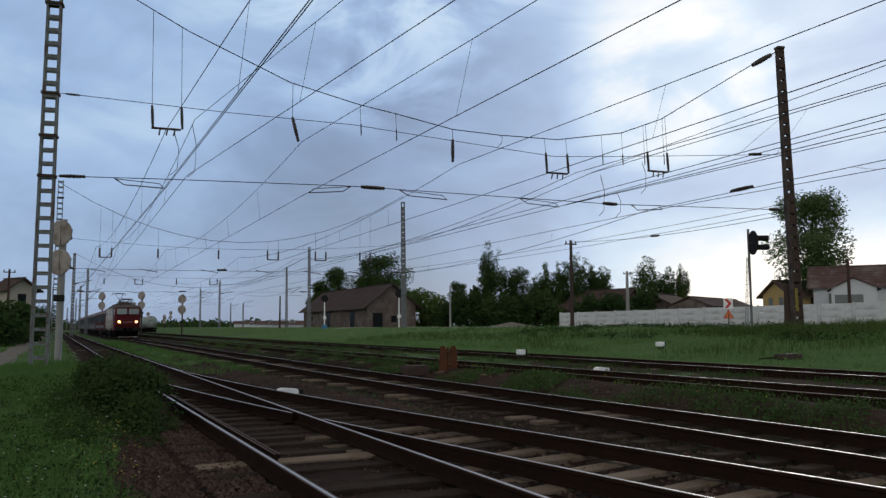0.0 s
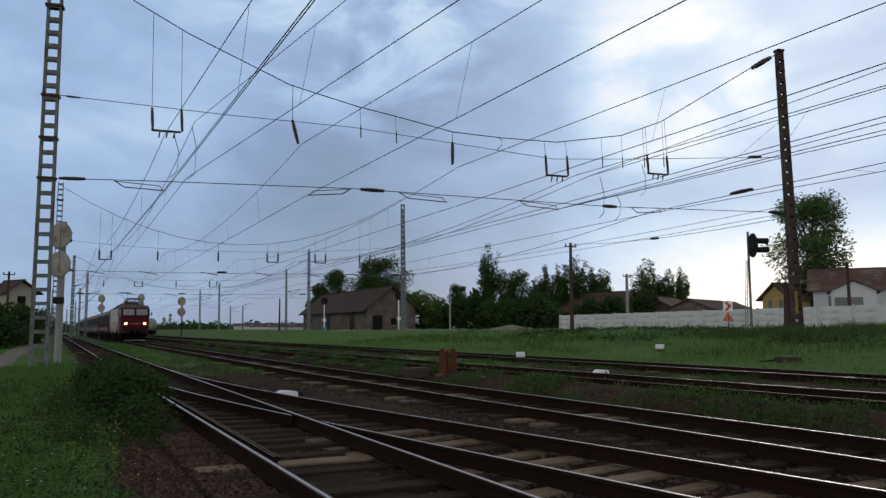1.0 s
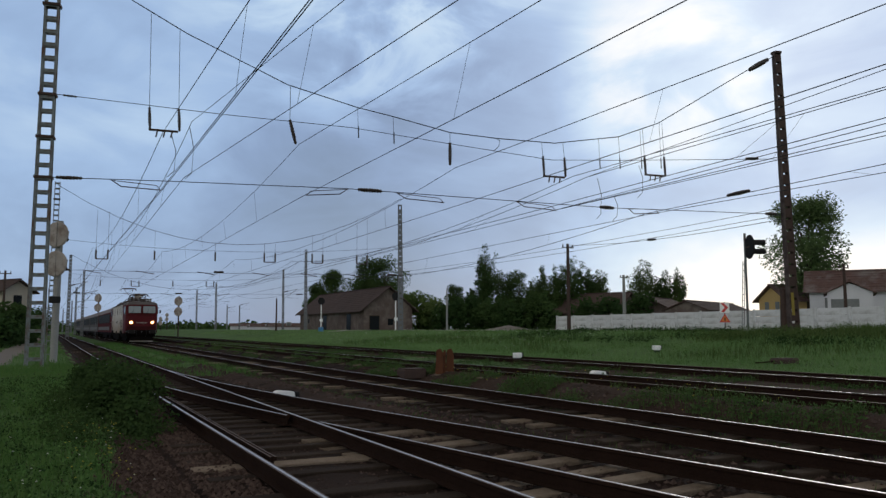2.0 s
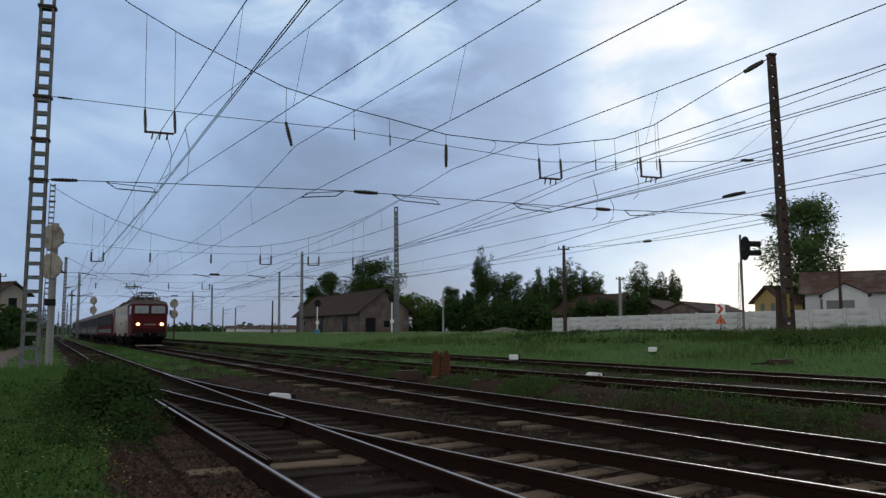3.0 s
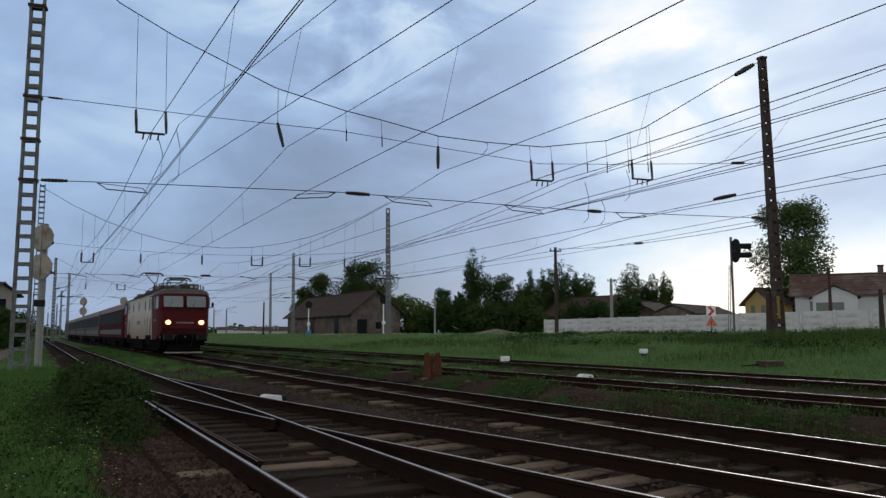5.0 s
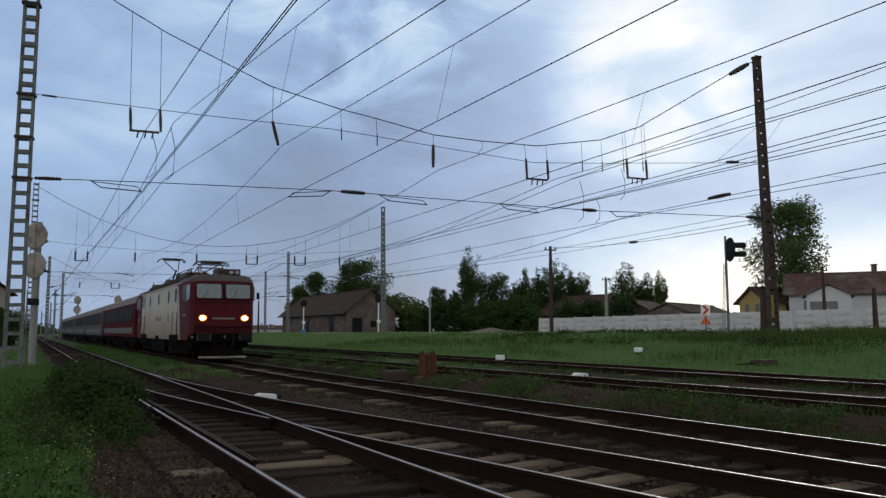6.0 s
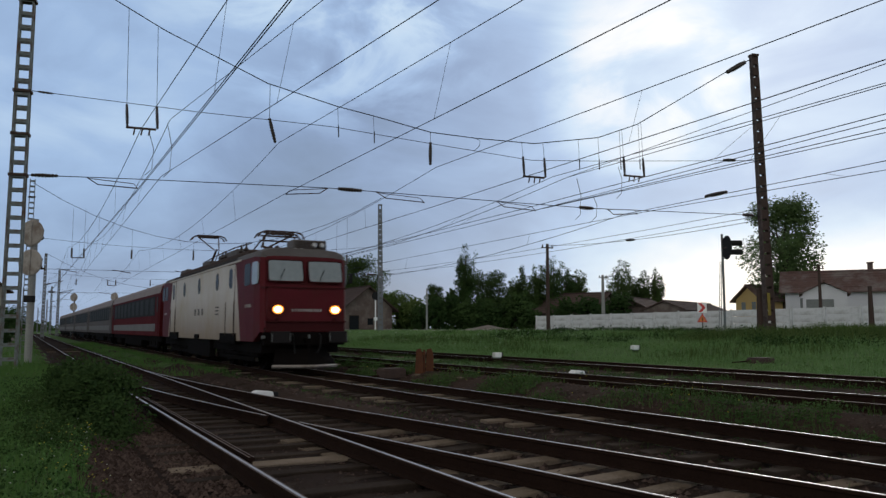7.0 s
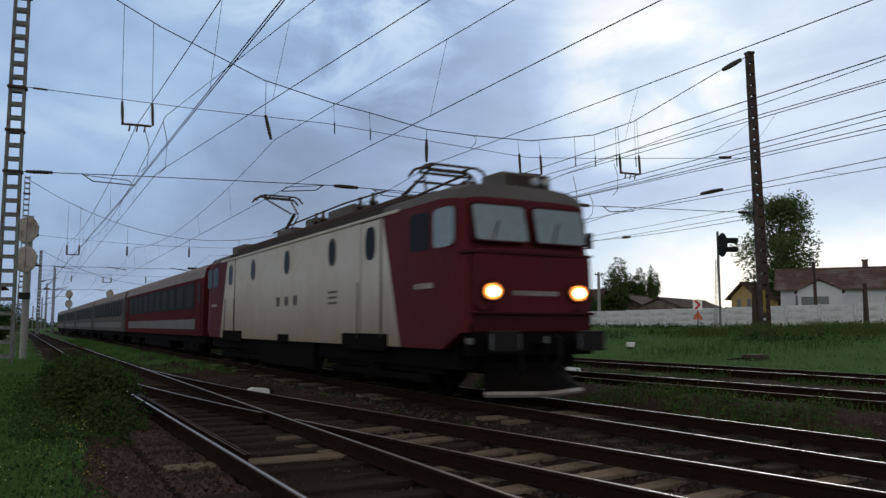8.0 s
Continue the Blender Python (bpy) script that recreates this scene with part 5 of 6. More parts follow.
def boundary_wall():
    """Precast concrete fence: posts with slabs slid between them."""
    ax, ay, bx, by = 57.12, 81.55, 62.60, 38.41
    wall = thing("boundary_wall", "pale precast concrete panel wall along the yard", "wall", kind="structure")
    length = math.hypot(bx - ax, by - ay)
    turn = math.degrees(math.atan2(by - ay, bx - ax))
    n = int(length / 2.9)
    bm = bmesh.new()
    box(bm, (0, 0, 0), (2.9 * 0.97, 0.09, 0.62), bevel=0.02)
    slab = finish("panel", bm, CONCRETE)
    bm = bmesh.new()
    box(bm, (0, 0, 0), (0.17, 0.18, 2.35), bevel=0.02)
    post = finish("post", bm, CONCRETE)
    rng = random.Random(4)
    for k in range(n + 1):
        u = k / n
        x, y = ax + (bx - ax) * u, ay + (by - ay) * u
        base = 0.75 + 0.35 * u
        ob = new("post", post)
        ob.parent = wall
        ob.matrix_basis = pose(x, y, base + 1.05 + rng.uniform(-0.02, 0.03), rng.uniform(-1, 1), rng.uniform(-1, 1), turn)
        if k < n:
            u2 = (k + 0.5) / n
            for j in range(4):
                ob = new("panel", slab)
                ob.parent = wall
                ob.matrix_basis = pose(ax + (bx - ax) * u2, ay + (by - ay) * u2, base + 0.05 + j * 0.63 - 0.1 + rng.uniform(-0.01, 0.01), rng.uniform(-0.8, 0.8), 0, turn)


boundary_wall()


# ---------------------------------------------------------------- houses
def gable_house(name, label, m, sx, sy, eaves, ridge, wall_mat, roof_mat, openings, over=0.5, group="", chimneys=()):
    """A house with its ridge along local y. openings: (face, along, sill, width, height), face one of w e s n."""
    house = thing(name, label, "building", m, group)
    hx, hy = sx / 2, sy / 2
    bm = bmesh.new()
    prism(bm, [(-hx, -0.5), (hx, -0.5), (hx, eaves), (0, ridge - 0.12), (-hx, eaves)], "y", -hy, hy)
    part("wall", bm, wall_mat, house)
    k = (ridge - eaves) / hx
    for s in (-1, 1):
        bm = bmesh.new()
        prism(bm, [(0, ridge), (0, ridge + 0.14), (s * (hx + over), eaves - over * k + 0.14), (s * (hx + over), eaves - over * k)], "y", -hy - over, hy + over)
        roof = part("roof", bm, roof_mat, house)
        # tile courses
        slant = math.hypot(hx + over, (hx + over) * k)
        bm = bmesh.new()
        for j in range(int(slant / 0.6)):
            u = (j + 0.5) * 0.6 / slant
            box(bm, (s * (hx + over) * u, 0, ridge + 0.17 - (hx + over) * k * u), (0.05, sy + over * 2, 0.05))
        part("tile_course", bm, roof_mat, roof)
    bm = bmesh.new()
    box(bm, (0, 0, ridge + 0.16), (0.3, sy + over * 2, 0.14), bevel=0.03)
    part("ridge_cap", bm, roof_mat, house)
    for a in chimneys:
        bm = bmesh.new()
        box(bm, (0.2, a, ridge + 0.45), (0.55, 0.55, 1.0), bevel=0.02)
        box(bm, (0.2, a, ridge + 0.98), (0.70, 0.70, 0.12), bevel=0.02)
        part("chimney", bm, ROOF_RED, house)
    for face, a, sill, ww, hh in openings:
        bm = bmesh.new()
        if face in "we":
            s = -1 if face == "w" else 1
            centre, size, trim = (s * hx, a, sill + hh / 2), (0.06, ww, hh), (0.10, ww + 0.24, hh + 0.24)
        else:
            s = -1 if face == "s" else 1
            centre, size, trim = (a, s * hy, sill + hh / 2), (ww, 0.06, hh), (ww + 0.24, 0.10, hh + 0.24)
        box(bm, centre, trim)
        opening = part("window" if sill > 0.3 else "door", bm, wall_mat if sill > 0.3 else BARK, house)
        bm = bmesh.new()
        shift = 0.04 * s
        box(bm, (centre[0] + (shift if face in "we" else 0), centre[1] + (shift if face in "sn" else 0), centre[2]), size)
        part("pane", bm, HOUSE_PANE if wall_mat in (PLASTER_WHITE, PLASTER_YELLOW) else PANE, opening)
    return house


WAREHOUSE = gable_house("warehouse", "long weathered plank warehouse with a dark brown roof", pose(51.48, 141.60, 1.05, 0, 0, -1), 8.8, 39, 3.8, 7.3, PLASTER_BROWN, ROOF_BROWN,
                        [("w", -12, 0.0, 2.2, 2.8), ("w", 2, 0.0, 2.2, 2.8), ("s", 0.4, 0.9, 1.0, 1.1), ("s", -2.5, 0.0, 1.6, 2.4), ("w", 13, 1.4, 1.0, 0.9)], 0.9)
bm = bmesh.new()
for k in range(44):
    box(bm, (-4.42, -19.2 + k * 0.88, 1.85), (0.05, 0.09, 3.9))
part("plank_batten", bm, PLASTER_BROWN, WAREHOUSE)
gable_house("house", "white house with an old red tiled roof behind the wall", pose(72.70, 52.40, 1.2, 0, 0, -53), 4.0, 6, 3.70, 4.75, PLASTER_WHITE, ROOF_RED, [("s", -0.45, 2.0, 2.5, 1.05)], 0.35)
gable_house("house", "long white house wing with a red-brown tiled roof", pose(82.40, 54.97, 1.2, 0, 0, 36), 7.0, 15, 4.4, 6.5, PLASTER_WHITE, ROOF_RED, [("w", -3.4, 2.2, 1.3, 1.1), ("w", -6.2, 2.2, 1.3, 1.1), ("w", 5.4, 2.3, 1.2, 1.2)], 0.6, chimneys=(-1.2, -4.4))
gable_house("house", "small yellow house with a tiled roof", pose(86.70, 71.25, 1.2, 0, 0, -95), 4.6, 5.5, 4.0, 5.7, PLASTER_YELLOW, ROOF_RED, [("s", -0.9, 2.6, 0.7, 1.0), ("s", 0.9, 2.6, 0.7, 1.0)], 0.6)
gable_house("house", "low brown house with a broad dark roof", pose(85.59, 94.30, 1.2, 0, 0, 120), 9, 12, 2.6, 4.8, PLASTER_BROWN, ROOF_BROWN, [("n", 0, 1.4, 1.0, 1.2)], 0.7)
gable_house("house", "low brown house half hidden by trees", pose(79.00, 102.08, 1.2, 0, 0, 20), 8, 12, 3.0, 5.7, PLASTER_BROWN, ROOF_BROWN, [("s", 0, 1.4, 1.0, 1.2)], 0.7)
gable_house("shed", "long low shed with a flat brown roof behind the wall", pose(89.67, 87.78, 1.2, 0, 0, 115), 6, 20, 2.8, 4.0, PLASTER_BROWN, ROOF_BROWN, [("n", 0, 1.2, 1.0, 1.0)], 0.4)
gable_house("house", "small pale station house with a hipped brown roof", pose(-4.40, 108.82, 0.0, 0, 0, 30), 3.6, 3.6, 6.0, 7.2, PLASTER_PALE, ROOF_BROWN, [("s", 0, 4.0, 1.0, 1.4)], 0.6)
for hx_, hy_, sc in ((75.27, 332.92, 0.55), (52.09, 187.32, 0.35), (74.85, 299.45, 0.45)):
    gable_house("house", "far low white shed on the horizon", pose(hx_, hy_, 0.9, 0, 0, 80), 8 * sc, 26 * sc, 3.0 * sc, 4.6 * sc, PLASTER_WHITE, ROOF_RED, [("w", 0, 1.0, 1.0, 1.0)], 0.4, "far sheds")


# ---------------------------------------------------------------- trees and bushes
def leaf_cloud(rng, blobs, count, size):
    """Leaf sprays, each a bent quad, scattered in the shells of uneven blobs."""
    verts, faces = [], []
    weights = [b[3] * b[3] for b in blobs]
    for _ in range(count):
        cx, cy, cz, rx, rz = rng.choices(blobs, weights)[0]
        a, b = rng.uniform(0, math.tau), math.acos(rng.uniform(-1, 1))
        r = rng.uniform(0.15, 1.1) ** 0.6
        p = Vector((cx + rx * r * math.sin(b) * math.cos(a), cy + rx * r * math.sin(b) * math.sin(a), cz + rz * r * math.cos(b)))
        u = Vector((rng.gauss(0, 1), rng.gauss(0, 1), rng.gauss(0, 0.7))).normalized()
        v = u.orthogonal().normalized()
        s = size * rng.uniform(0.5, 1.3)
        n = len(verts)
        bend = u.cross(v) * s * 0.3
        verts += [p - u * s, p + v * s * 0.6 + bend, p + u * s, p - v * s * 0.6 + bend]
        faces.append((n, n + 1, n + 2, n + 3))
    return verts, faces


def tree(x, y, height, width, label, kind="round", leaves=2600, material=None, seed=0, size=None):
    rng = random.Random(seed)
    made = thing("tree", label, "tree", pose(x, y, ground_z(x, y) - 0.1), group="trees")
    bm = bmesh.new()
    trunk_top = height * (0.85 if kind == "poplar" else 0.6)
    rod(bm, (0, 0, -0.3), (rng.uniform(-0.2, 0.2), rng.uniform(-0.2, 0.2), trunk_top), height * 0.022 + 0.08, 8, 0, 0.05)
    blobs = []
    if kind == "poplar":
        # several upright plumes that part near the top
        for k in range(7):
            a, r = k * math.tau / 6 + rng.uniform(-0.4, 0.4), (0.0 if k == 6 else rng.uniform(0.5, 1.0)) * width * 0.34
            top = height * (1.0 if k == 6 else rng.uniform(0.74, 0.98))
            foot = height * rng.uniform(0.06, 0.2)
            for j in range(9):
                u = (j + 0.5) / 9
                spread = r * (0.45 + 0.75 * u)
                thick = width * 0.17 * (0.75 + 0.6 * math.sin(math.pi * min(1.0, u * 1.05))) * rng.uniform(0.75, 1.2)
                blobs.append((math.cos(a) * spread + rng.uniform(-0.1, 0.1) * width, math.sin(a) * spread + rng.uniform(-0.1, 0.1) * width, foot + (top - foot) * u - thick * 0.3, thick, (top - foot) * 0.075))
        rng.shuffle(blobs)
    else:
        low = 0.10 if kind == "bushy" else 0.28
        for k in range(34):
            u = rng.uniform(0, 1)
            z = height * (low + (0.92 - low) * u)
            w = width * 0.5 * math.sin(math.pi * (0.16 + u * 0.72)) ** 0.7
            a, r = rng.uniform(0, math.tau), rng.uniform(0.2, 0.85)
            s = width * rng.uniform(0.15, 0.27)
            blobs.append((math.cos(a) * w * r, math.sin(a) * w * r, z, s, s * rng.uniform(0.7, 1.15)))
    for cx, cy, cz, _, _ in blobs[:14]:
        z0 = max(height * 0.12, cz - height * 0.22)
        rod(bm, (0, 0, min(z0, trunk_top * 0.95)), (cx * 0.9, cy * 0.9, cz), height * 0.007 + 0.02, 5, 0, 0.015)
    part("trunk", bm, BARK, made)
    verts, faces = leaf_cloud(rng, blobs, leaves, size or width * 0.035 + 0.10)
    crown = new("crown", soup("crown", verts, faces, material or LEAF))
    crown.parent = made
    return made


tree(87.48, 68.67, 17.4, 11.0, "broad leafy tree behind the white house", "round", 19000, LEAF_BROAD, 11, 0.21)
tree(67.66, 117.83, 15.2, 4.2, "tall dark poplar above the other trees", "poplar", 10000, None, 12, 0.17)
for k, (tx, ty, th, tw, kind) in enumerate(((69.92, 133.54, 9.2, 4.0, "round"), (67.28, 121.38, 8.0, 3.4, "poplar"), (72.61, 120.97, 10.8, 5.5, "round"), (74.44, 117.82, 10.8, 5.5, "round"),
                                          (80.57, 122.62, 10.0, 4.0, "poplar"), (74.89, 110.86, 11.2, 3.6, "poplar"), (74.61, 106.51, 11.2, 3.8, "poplar"), (77.10, 105.27, 12.4, 5.0, "poplar"),
                                          (80.24, 105.95, 10.8, 4.0, "poplar"), (83.45, 106.60, 10.6, 4.2, "poplar"), (93.68, 108.23, 12.8, 5.2, "poplar"), (98.24, 110.45, 10.5, 3.6, "poplar"), (99.13, 107.76, 11.0, 3.4, "poplar"), (101.22, 106.72, 11.4, 3.6, "poplar"))):
    tree(tx, ty, th, tw, "dark leafy tree in a row behind the yard", kind, 7500, None, 30 + k, 0.17)
for k, (tx, ty, th, tw) in enumerate(((62.71, 198.86, 12.5, 6.5), (65.72, 191.75, 15.5, 9.5), (69.94, 180.67, 17.5, 9.0), (73.53, 176.64, 18.0, 10.0))):
    tree(tx, ty, th, tw, "large dark tree rising behind the warehouse", "round", 9500, None, 60 + k, 0.25)
for k, (tx, ty, th, tw) in enumerate(((59.63, 127.44, 6.8, 6.0), (61.01, 124.51, 5.6, 5.5), (60.10, 133.94, 7.0, 5.0))):
    tree(tx, ty, th, tw, "light green bushy young tree", "bushy", 2600, LEAF_LIGHT, 70 + k, 0.26)
for k in range(13):
    tx, ty = [(57.84, 114.86), (58.51, 111.16), (60.05, 109.27), (61.06, 106.52), (62.01, 103.81), (62.66, 101.24), (63.87, 99.51), (64.83, 97.91), (65.19, 95.49), (72.04, 89.83), (77.81, 93.69), (70.85, 94.91), (78.75, 90.98)][k]
    tree(tx, ty, 4.0 + (k * 7 % 5) * 0.35, 5.0, "dense dark bush at the foot of the trees", "bushy", 1200, BUSH_LEAF, 90 + k, 0.32)
for k, (tx, ty, th, tw) in enumerate(((-4.96, 72.06, 3.4, 4.5), (-3.14, 75.65, 3.6, 4.2), (-2.32, 84.22, 3.2, 3.6), (-3.70, 66.95, 2.2, 4.0), (-3.24, 125.08, 4.0, 5.0), (-1.39, 180.28, 6.0, 7.0))):
    tree(tx, ty, th, tw, "dark hedge bush beside the path", "bushy", 1800, BUSH_LEAF, 120 + k, 0.22)
tree(1.1, 13.9, 1.0, 1.35, "dark leafy bush growing beside the ballast", "bushy", 6500, BUSH_LEAF, 140, 0.034)
tree(0.9, 15.0, 1.05, 1.4, "dark leafy bush growing beside the ballast", "bushy", 6000, BUSH_LEAF, 141, 0.034)
tree(1.25, 12.6, 0.6, 0.9, "low dark bush growing beside the ballast", "bushy", 3500, BUSH_LEAF, 142, 0.030)


def far_wood():
    """The dark line of trees on the horizon."""
    rng = random.Random(7)
    blobs = []
    for k in range(150):
        a = radians(rng.uniform(-8, 38))
        d = rng.uniform(430, 520)
        blobs.append((math.sin(a) * d, math.cos(a) * d, 1.5, rng.uniform(3, 8), rng.uniform(2.0, 4.5)))
    verts, faces = leaf_cloud(rng, blobs, 9000, 1.3)
    tagged(new("far_wood", soup("far_wood", verts, faces, LEAF)), "low dark line of trees on the horizon", "trees", kind="stuff")


far_wood()


# ---------------------------------------------------------------- small things by the tracks
def marker_block(x, y, z, turn, label):
    """A white-painted clearance marker: a short rounded concrete wedge with a dark end."""
    made = thing("clearance_marker", label, "marker", pose(x, y, z, 0, 0, turn), group="clearance markers")
    bm = bmesh.new()
    prism(bm, [(-0.26, 0), (0.26, 0), (0.24, 0.13), (-0.14, 0.17), (-0.24, 0.12)], "y", -0.11, 0.11)
    bmesh.ops.bevel(bm, geom=bm.edges[:], offset=0.02, segments=2, affect="EDGES")
    part("block", bm, WHITE_PAINT, made)
    bm = bmesh.new()
    box(bm, (0.31, 0, 0.06), (0.12, 0.20, 0.12), bevel=0.02)
    part("dark_end", bm, BLACK_PAINT, made)


marker_block(4.95, 18.1, -0.22, 8, "white-painted concrete clearance marker between the tracks")
marker_block(13.9, 17.9, 0.03, 12, "white-painted concrete clearance marker beside a weedy rail")


def raised_marker(x, y, label):
    made = thing("clearance_marker", label, "marker", pose(x, y, ground_z(x, y)), group="clearance markers")
    bm = bmesh.new()
    box(bm, (0, 0, 0.22), (0.32, 0.24, 0.20), bevel=0.03)
    part("block", bm, WHITE_PAINT, made)
    bm = bmesh.new()
    box(bm, (0.02, 0, 0.05), (0.22, 0.18, 0.2), bevel=0.02)
    part("foot", bm, BLACK_PAINT, made)
    bm = bmesh.new()
    box(bm, (0.21, 0.02, 0.24), (0.10, 0.18, 0.16), bevel=0.02)
    part("dark_end", bm, BLACK_PAINT, made)


raised_marker(16.91, 26.93, "white marker block standing in the grass")
raised_marker(23.33, 25.98, "white marker block standing in the grass")


def rusty_stand(x, y):
    made = thing("switch_stand", "rusty orange switch stand of two plates beside the main track", "switch stand", pose(x, y, ground_z(x, y) - 0.12, 0, 0, -30))
    for s in (-1, 1):
        bm = bmesh.new()
        prism(bm, [(-0.125, -0.1), (0.125, -0.1), (0.115, 0.66), (0.05, 0.82), (-0.08, 0.79)], "y", s * 0.05 - 0.04, s * 0.05 + 0.04)
        for v in bm.verts:
            v.co.x += s * 0.155
        part("plate", bm, RUST_BRIGHT, made)
    bm = bmesh.new()
    rod(bm, (0, -0.2, 0.68), (0, 0.2, 0.68), 0.05, 8)
    rod(bm, (0, 0, 0.0), (0, 0, 0.78), 0.035, 8)
    part("spindle", bm, RUST_BRIGHT, made)
    bm = bmesh.new()
    box(bm, (0, 0, -0.05), (0.8, 0.7, 0.18), bevel=0.02)
    part("base", bm, STEEL_DARK, made)


rusty_stand(10.66, 21.07)


def dark_box(x, y, z, size, label):
    made = thing("point_machine", label, "point machine", pose(x, y, z, 0, 0, 6), group="point machines")
    bm = bmesh.new()
    box(bm, (0, 0, size[2] / 2), size, bevel=0.04)
    part("casing", bm, STEEL_DARK, made)
    bm = bmesh.new()
    box(bm, (0, 0, size[2] + 0.015), (size[0] * 0.9, size[1] * 0.9, 0.03), bevel=0.01)
    part("cover", bm, STEEL_DARK, made)
    bm = bmesh.new()
    rod(bm, (-size[0] / 2, 0.1, 0.08), (-size[0] / 2 - 0.9, 0.1, 0.06), 0.025)
    part("throw_rod", bm, RUST, made)


dark_box(9.78, 21.51, -0.12, (0.75, 0.5, 0.28), "low dark steel point machine beside the main track")
dark_box(21.06, 17.57, 0.24, (0.85, 0.5, 0.16), "low dark steel box in the grass")


def road_signs(x, y):
    made = thing("road_sign", "red chevron sign above an orange triangle warning sign", "sign", pose(x, y, ground_z(x, y), 0, 0, -38))
    bm = bmesh.new()
    rod(bm, (0, 0.03, -0.2), (0, 0.03, 2.9), 0.04, 8)
    part("post", bm, STEEL_DARK, made)
    bm = bmesh.new()
    box(bm, (0, 0, 2.35), (0.86, 0.03, 1.0), bevel=0.008)
    board = part("board", bm, WHITE_PAINT, made, "white square board")
    bm = bmesh.new()
    prism(bm, [(-0.36, 1.92), (-0.06, 1.92), (0.32, 2.35), (-0.06, 2.78), (-0.36, 2.78), (0.02, 2.35)], "y", -0.025, -0.017)
    part("chevron", bm, SIGN_RED, board, "red chevron")
    bm = bmesh.new()
    prism(bm, [(-0.5, 0.95), (0.5, 0.95), (0.0, 1.8)], "y", -0.02, 0.01)
    triangle = part("triangle", bm, SIGN_RED, made, "red-edged triangle")
    bm = bmesh.new()
    prism(bm, [(-0.33, 1.04), (0.33, 1.04), (0.0, 1.6)], "y", -0.03, -0.021)
    part("triangle_face", bm, SIGN_ORANGE, triangle)
    bm = bmesh.new()
    prism(bm, [(-0.06, 1.1), (0.06, 1.1), (0.05, 1.4), (-0.05, 1.4)], "y", -0.04, -0.031)
    part("pictogram", bm, BLACK_PAINT, triangle)


road_signs(57.44, 54.45)

service = thing("service_wire", "thin wire from the telegraph pole to the dark mast", "overhead line")
bm = bmesh.new()
a, b = Vector((42.95, 59.42, 9.1)), Vector((32.1, 26.2, 6.75))
wire(bm, [a.lerp(b, k / 10) - Vector((0, 0, 1.4 * (k / 10) * (1 - k / 10))) for k in range(11)], 0.016)
part("wire", bm, WIRE, service)
bm = bmesh.new()
insulator(bm, a.lerp(b, 0.52) - Vector((0, 0, 0.33)), a.lerp(b, 0.56) - Vector((0, 0, 0.34)), 0.09)
part("insulator", bm, INSULATOR, service)

bm = bmesh.new()
lathe(bm, (29.61, 91.86, 1.0), (0, 0, 1), ((0, 0.30), (0.5, 0.32), (0.55, 0.28)), 14)
tagged(part("barrel", bm, LAMP_BLUE), "small blue barrel standing in the grass", "barrel")


def gravel_heap(x, y):
    verts, faces = [], []
    n = 24
    for j in range(9):
        for i in range(n):
            a = i * math.tau / n
            r = 3.4 * j / 8 * (1 + 0.15 * noise.noise(Vector((math.cos(a), math.sin(a), 1.0))))
            verts.append((x + math.cos(a) * r * 1.4, y + math.sin(a) * r, 1.0 + 0.75 * (1 - j / 8) ** 1.2 + noise.noise(Vector((math.cos(a) * j, math.sin(a) * j, 3))) * 0.06))
    faces = [(j * n + i, j * n + (i + 1) % n, (j + 1) * n + (i + 1) % n, (j + 1) * n + i) for j in range(8) for i in range(n)]
    tagged(new("gravel_heap", soup("gravel_heap", verts, faces, PATH, True)), "low brown heap of gravel in the yard", "gravel heap")


gravel_heap(46.33, 75.70)


def tank_wagon(x, y, label):
    made = thing("tank_wagon", label, "wagon", pose(x, y, 0, 0, 0, -2), group="stabled wagons")
    bm = bmesh.new()
    lathe(bm, (0, -6, 2.35), (0, 1, 0), ((0, 0.4), (0.15, 1.0), (0.5, 1.35), (11.5, 1.35), (11.85, 1.0), (12, 0.4)), 20)
    part("tank", bm, TANK, made, smooth=True)
    bm = bmesh.new()
    box(bm, (0, 0, 0.95), (2.4, 12.6, 0.3))
    part("frame", bm, UNDER, made)
    for s in (-1, 1):
        bogie_bm = bmesh.new()
        box(bogie_bm, (0, s * 4.4, 0.5), (2.2, 2.6, 0.5), bevel=0.05)
        part("bogie", bogie_bm, UNDER, made)


TANK_X, TANK_Y = 19.04, 183.58
for k in range(3):
    tank_wagon(TANK_X + k * 0.4, TANK_Y + k * 13.2, "pale green-grey tank wagon stabled on a side track")


# ---------------------------------------------------------------- path, stones, grass
def footpath():
    verts, faces = [], []
    ys = [12 + 1.0 * k for k in range(130)]
    for y in ys:
        c = -2.55 + 0.010 * y + 0.25 * noise.noise(Vector((0, y * 0.1, 0)))
        for o in (-0.75, -0.3, 0.3, 0.75):
            verts.append((c + o, y, ground_z(c + o, y) + (0.02 if abs(o) < 0.5 else 0.012)))
    faces = [(j * 4 + i, j * 4 + i + 1, (j + 1) * 4 + i + 1, (j + 1) * 4 + i) for j in range(len(ys) - 1) for i in range(3)]
    tagged(new("footpath", soup("footpath", verts, faces, PATH, True)), "narrow trodden earth path beside the tracks", "path", kind="structure")


footpath()


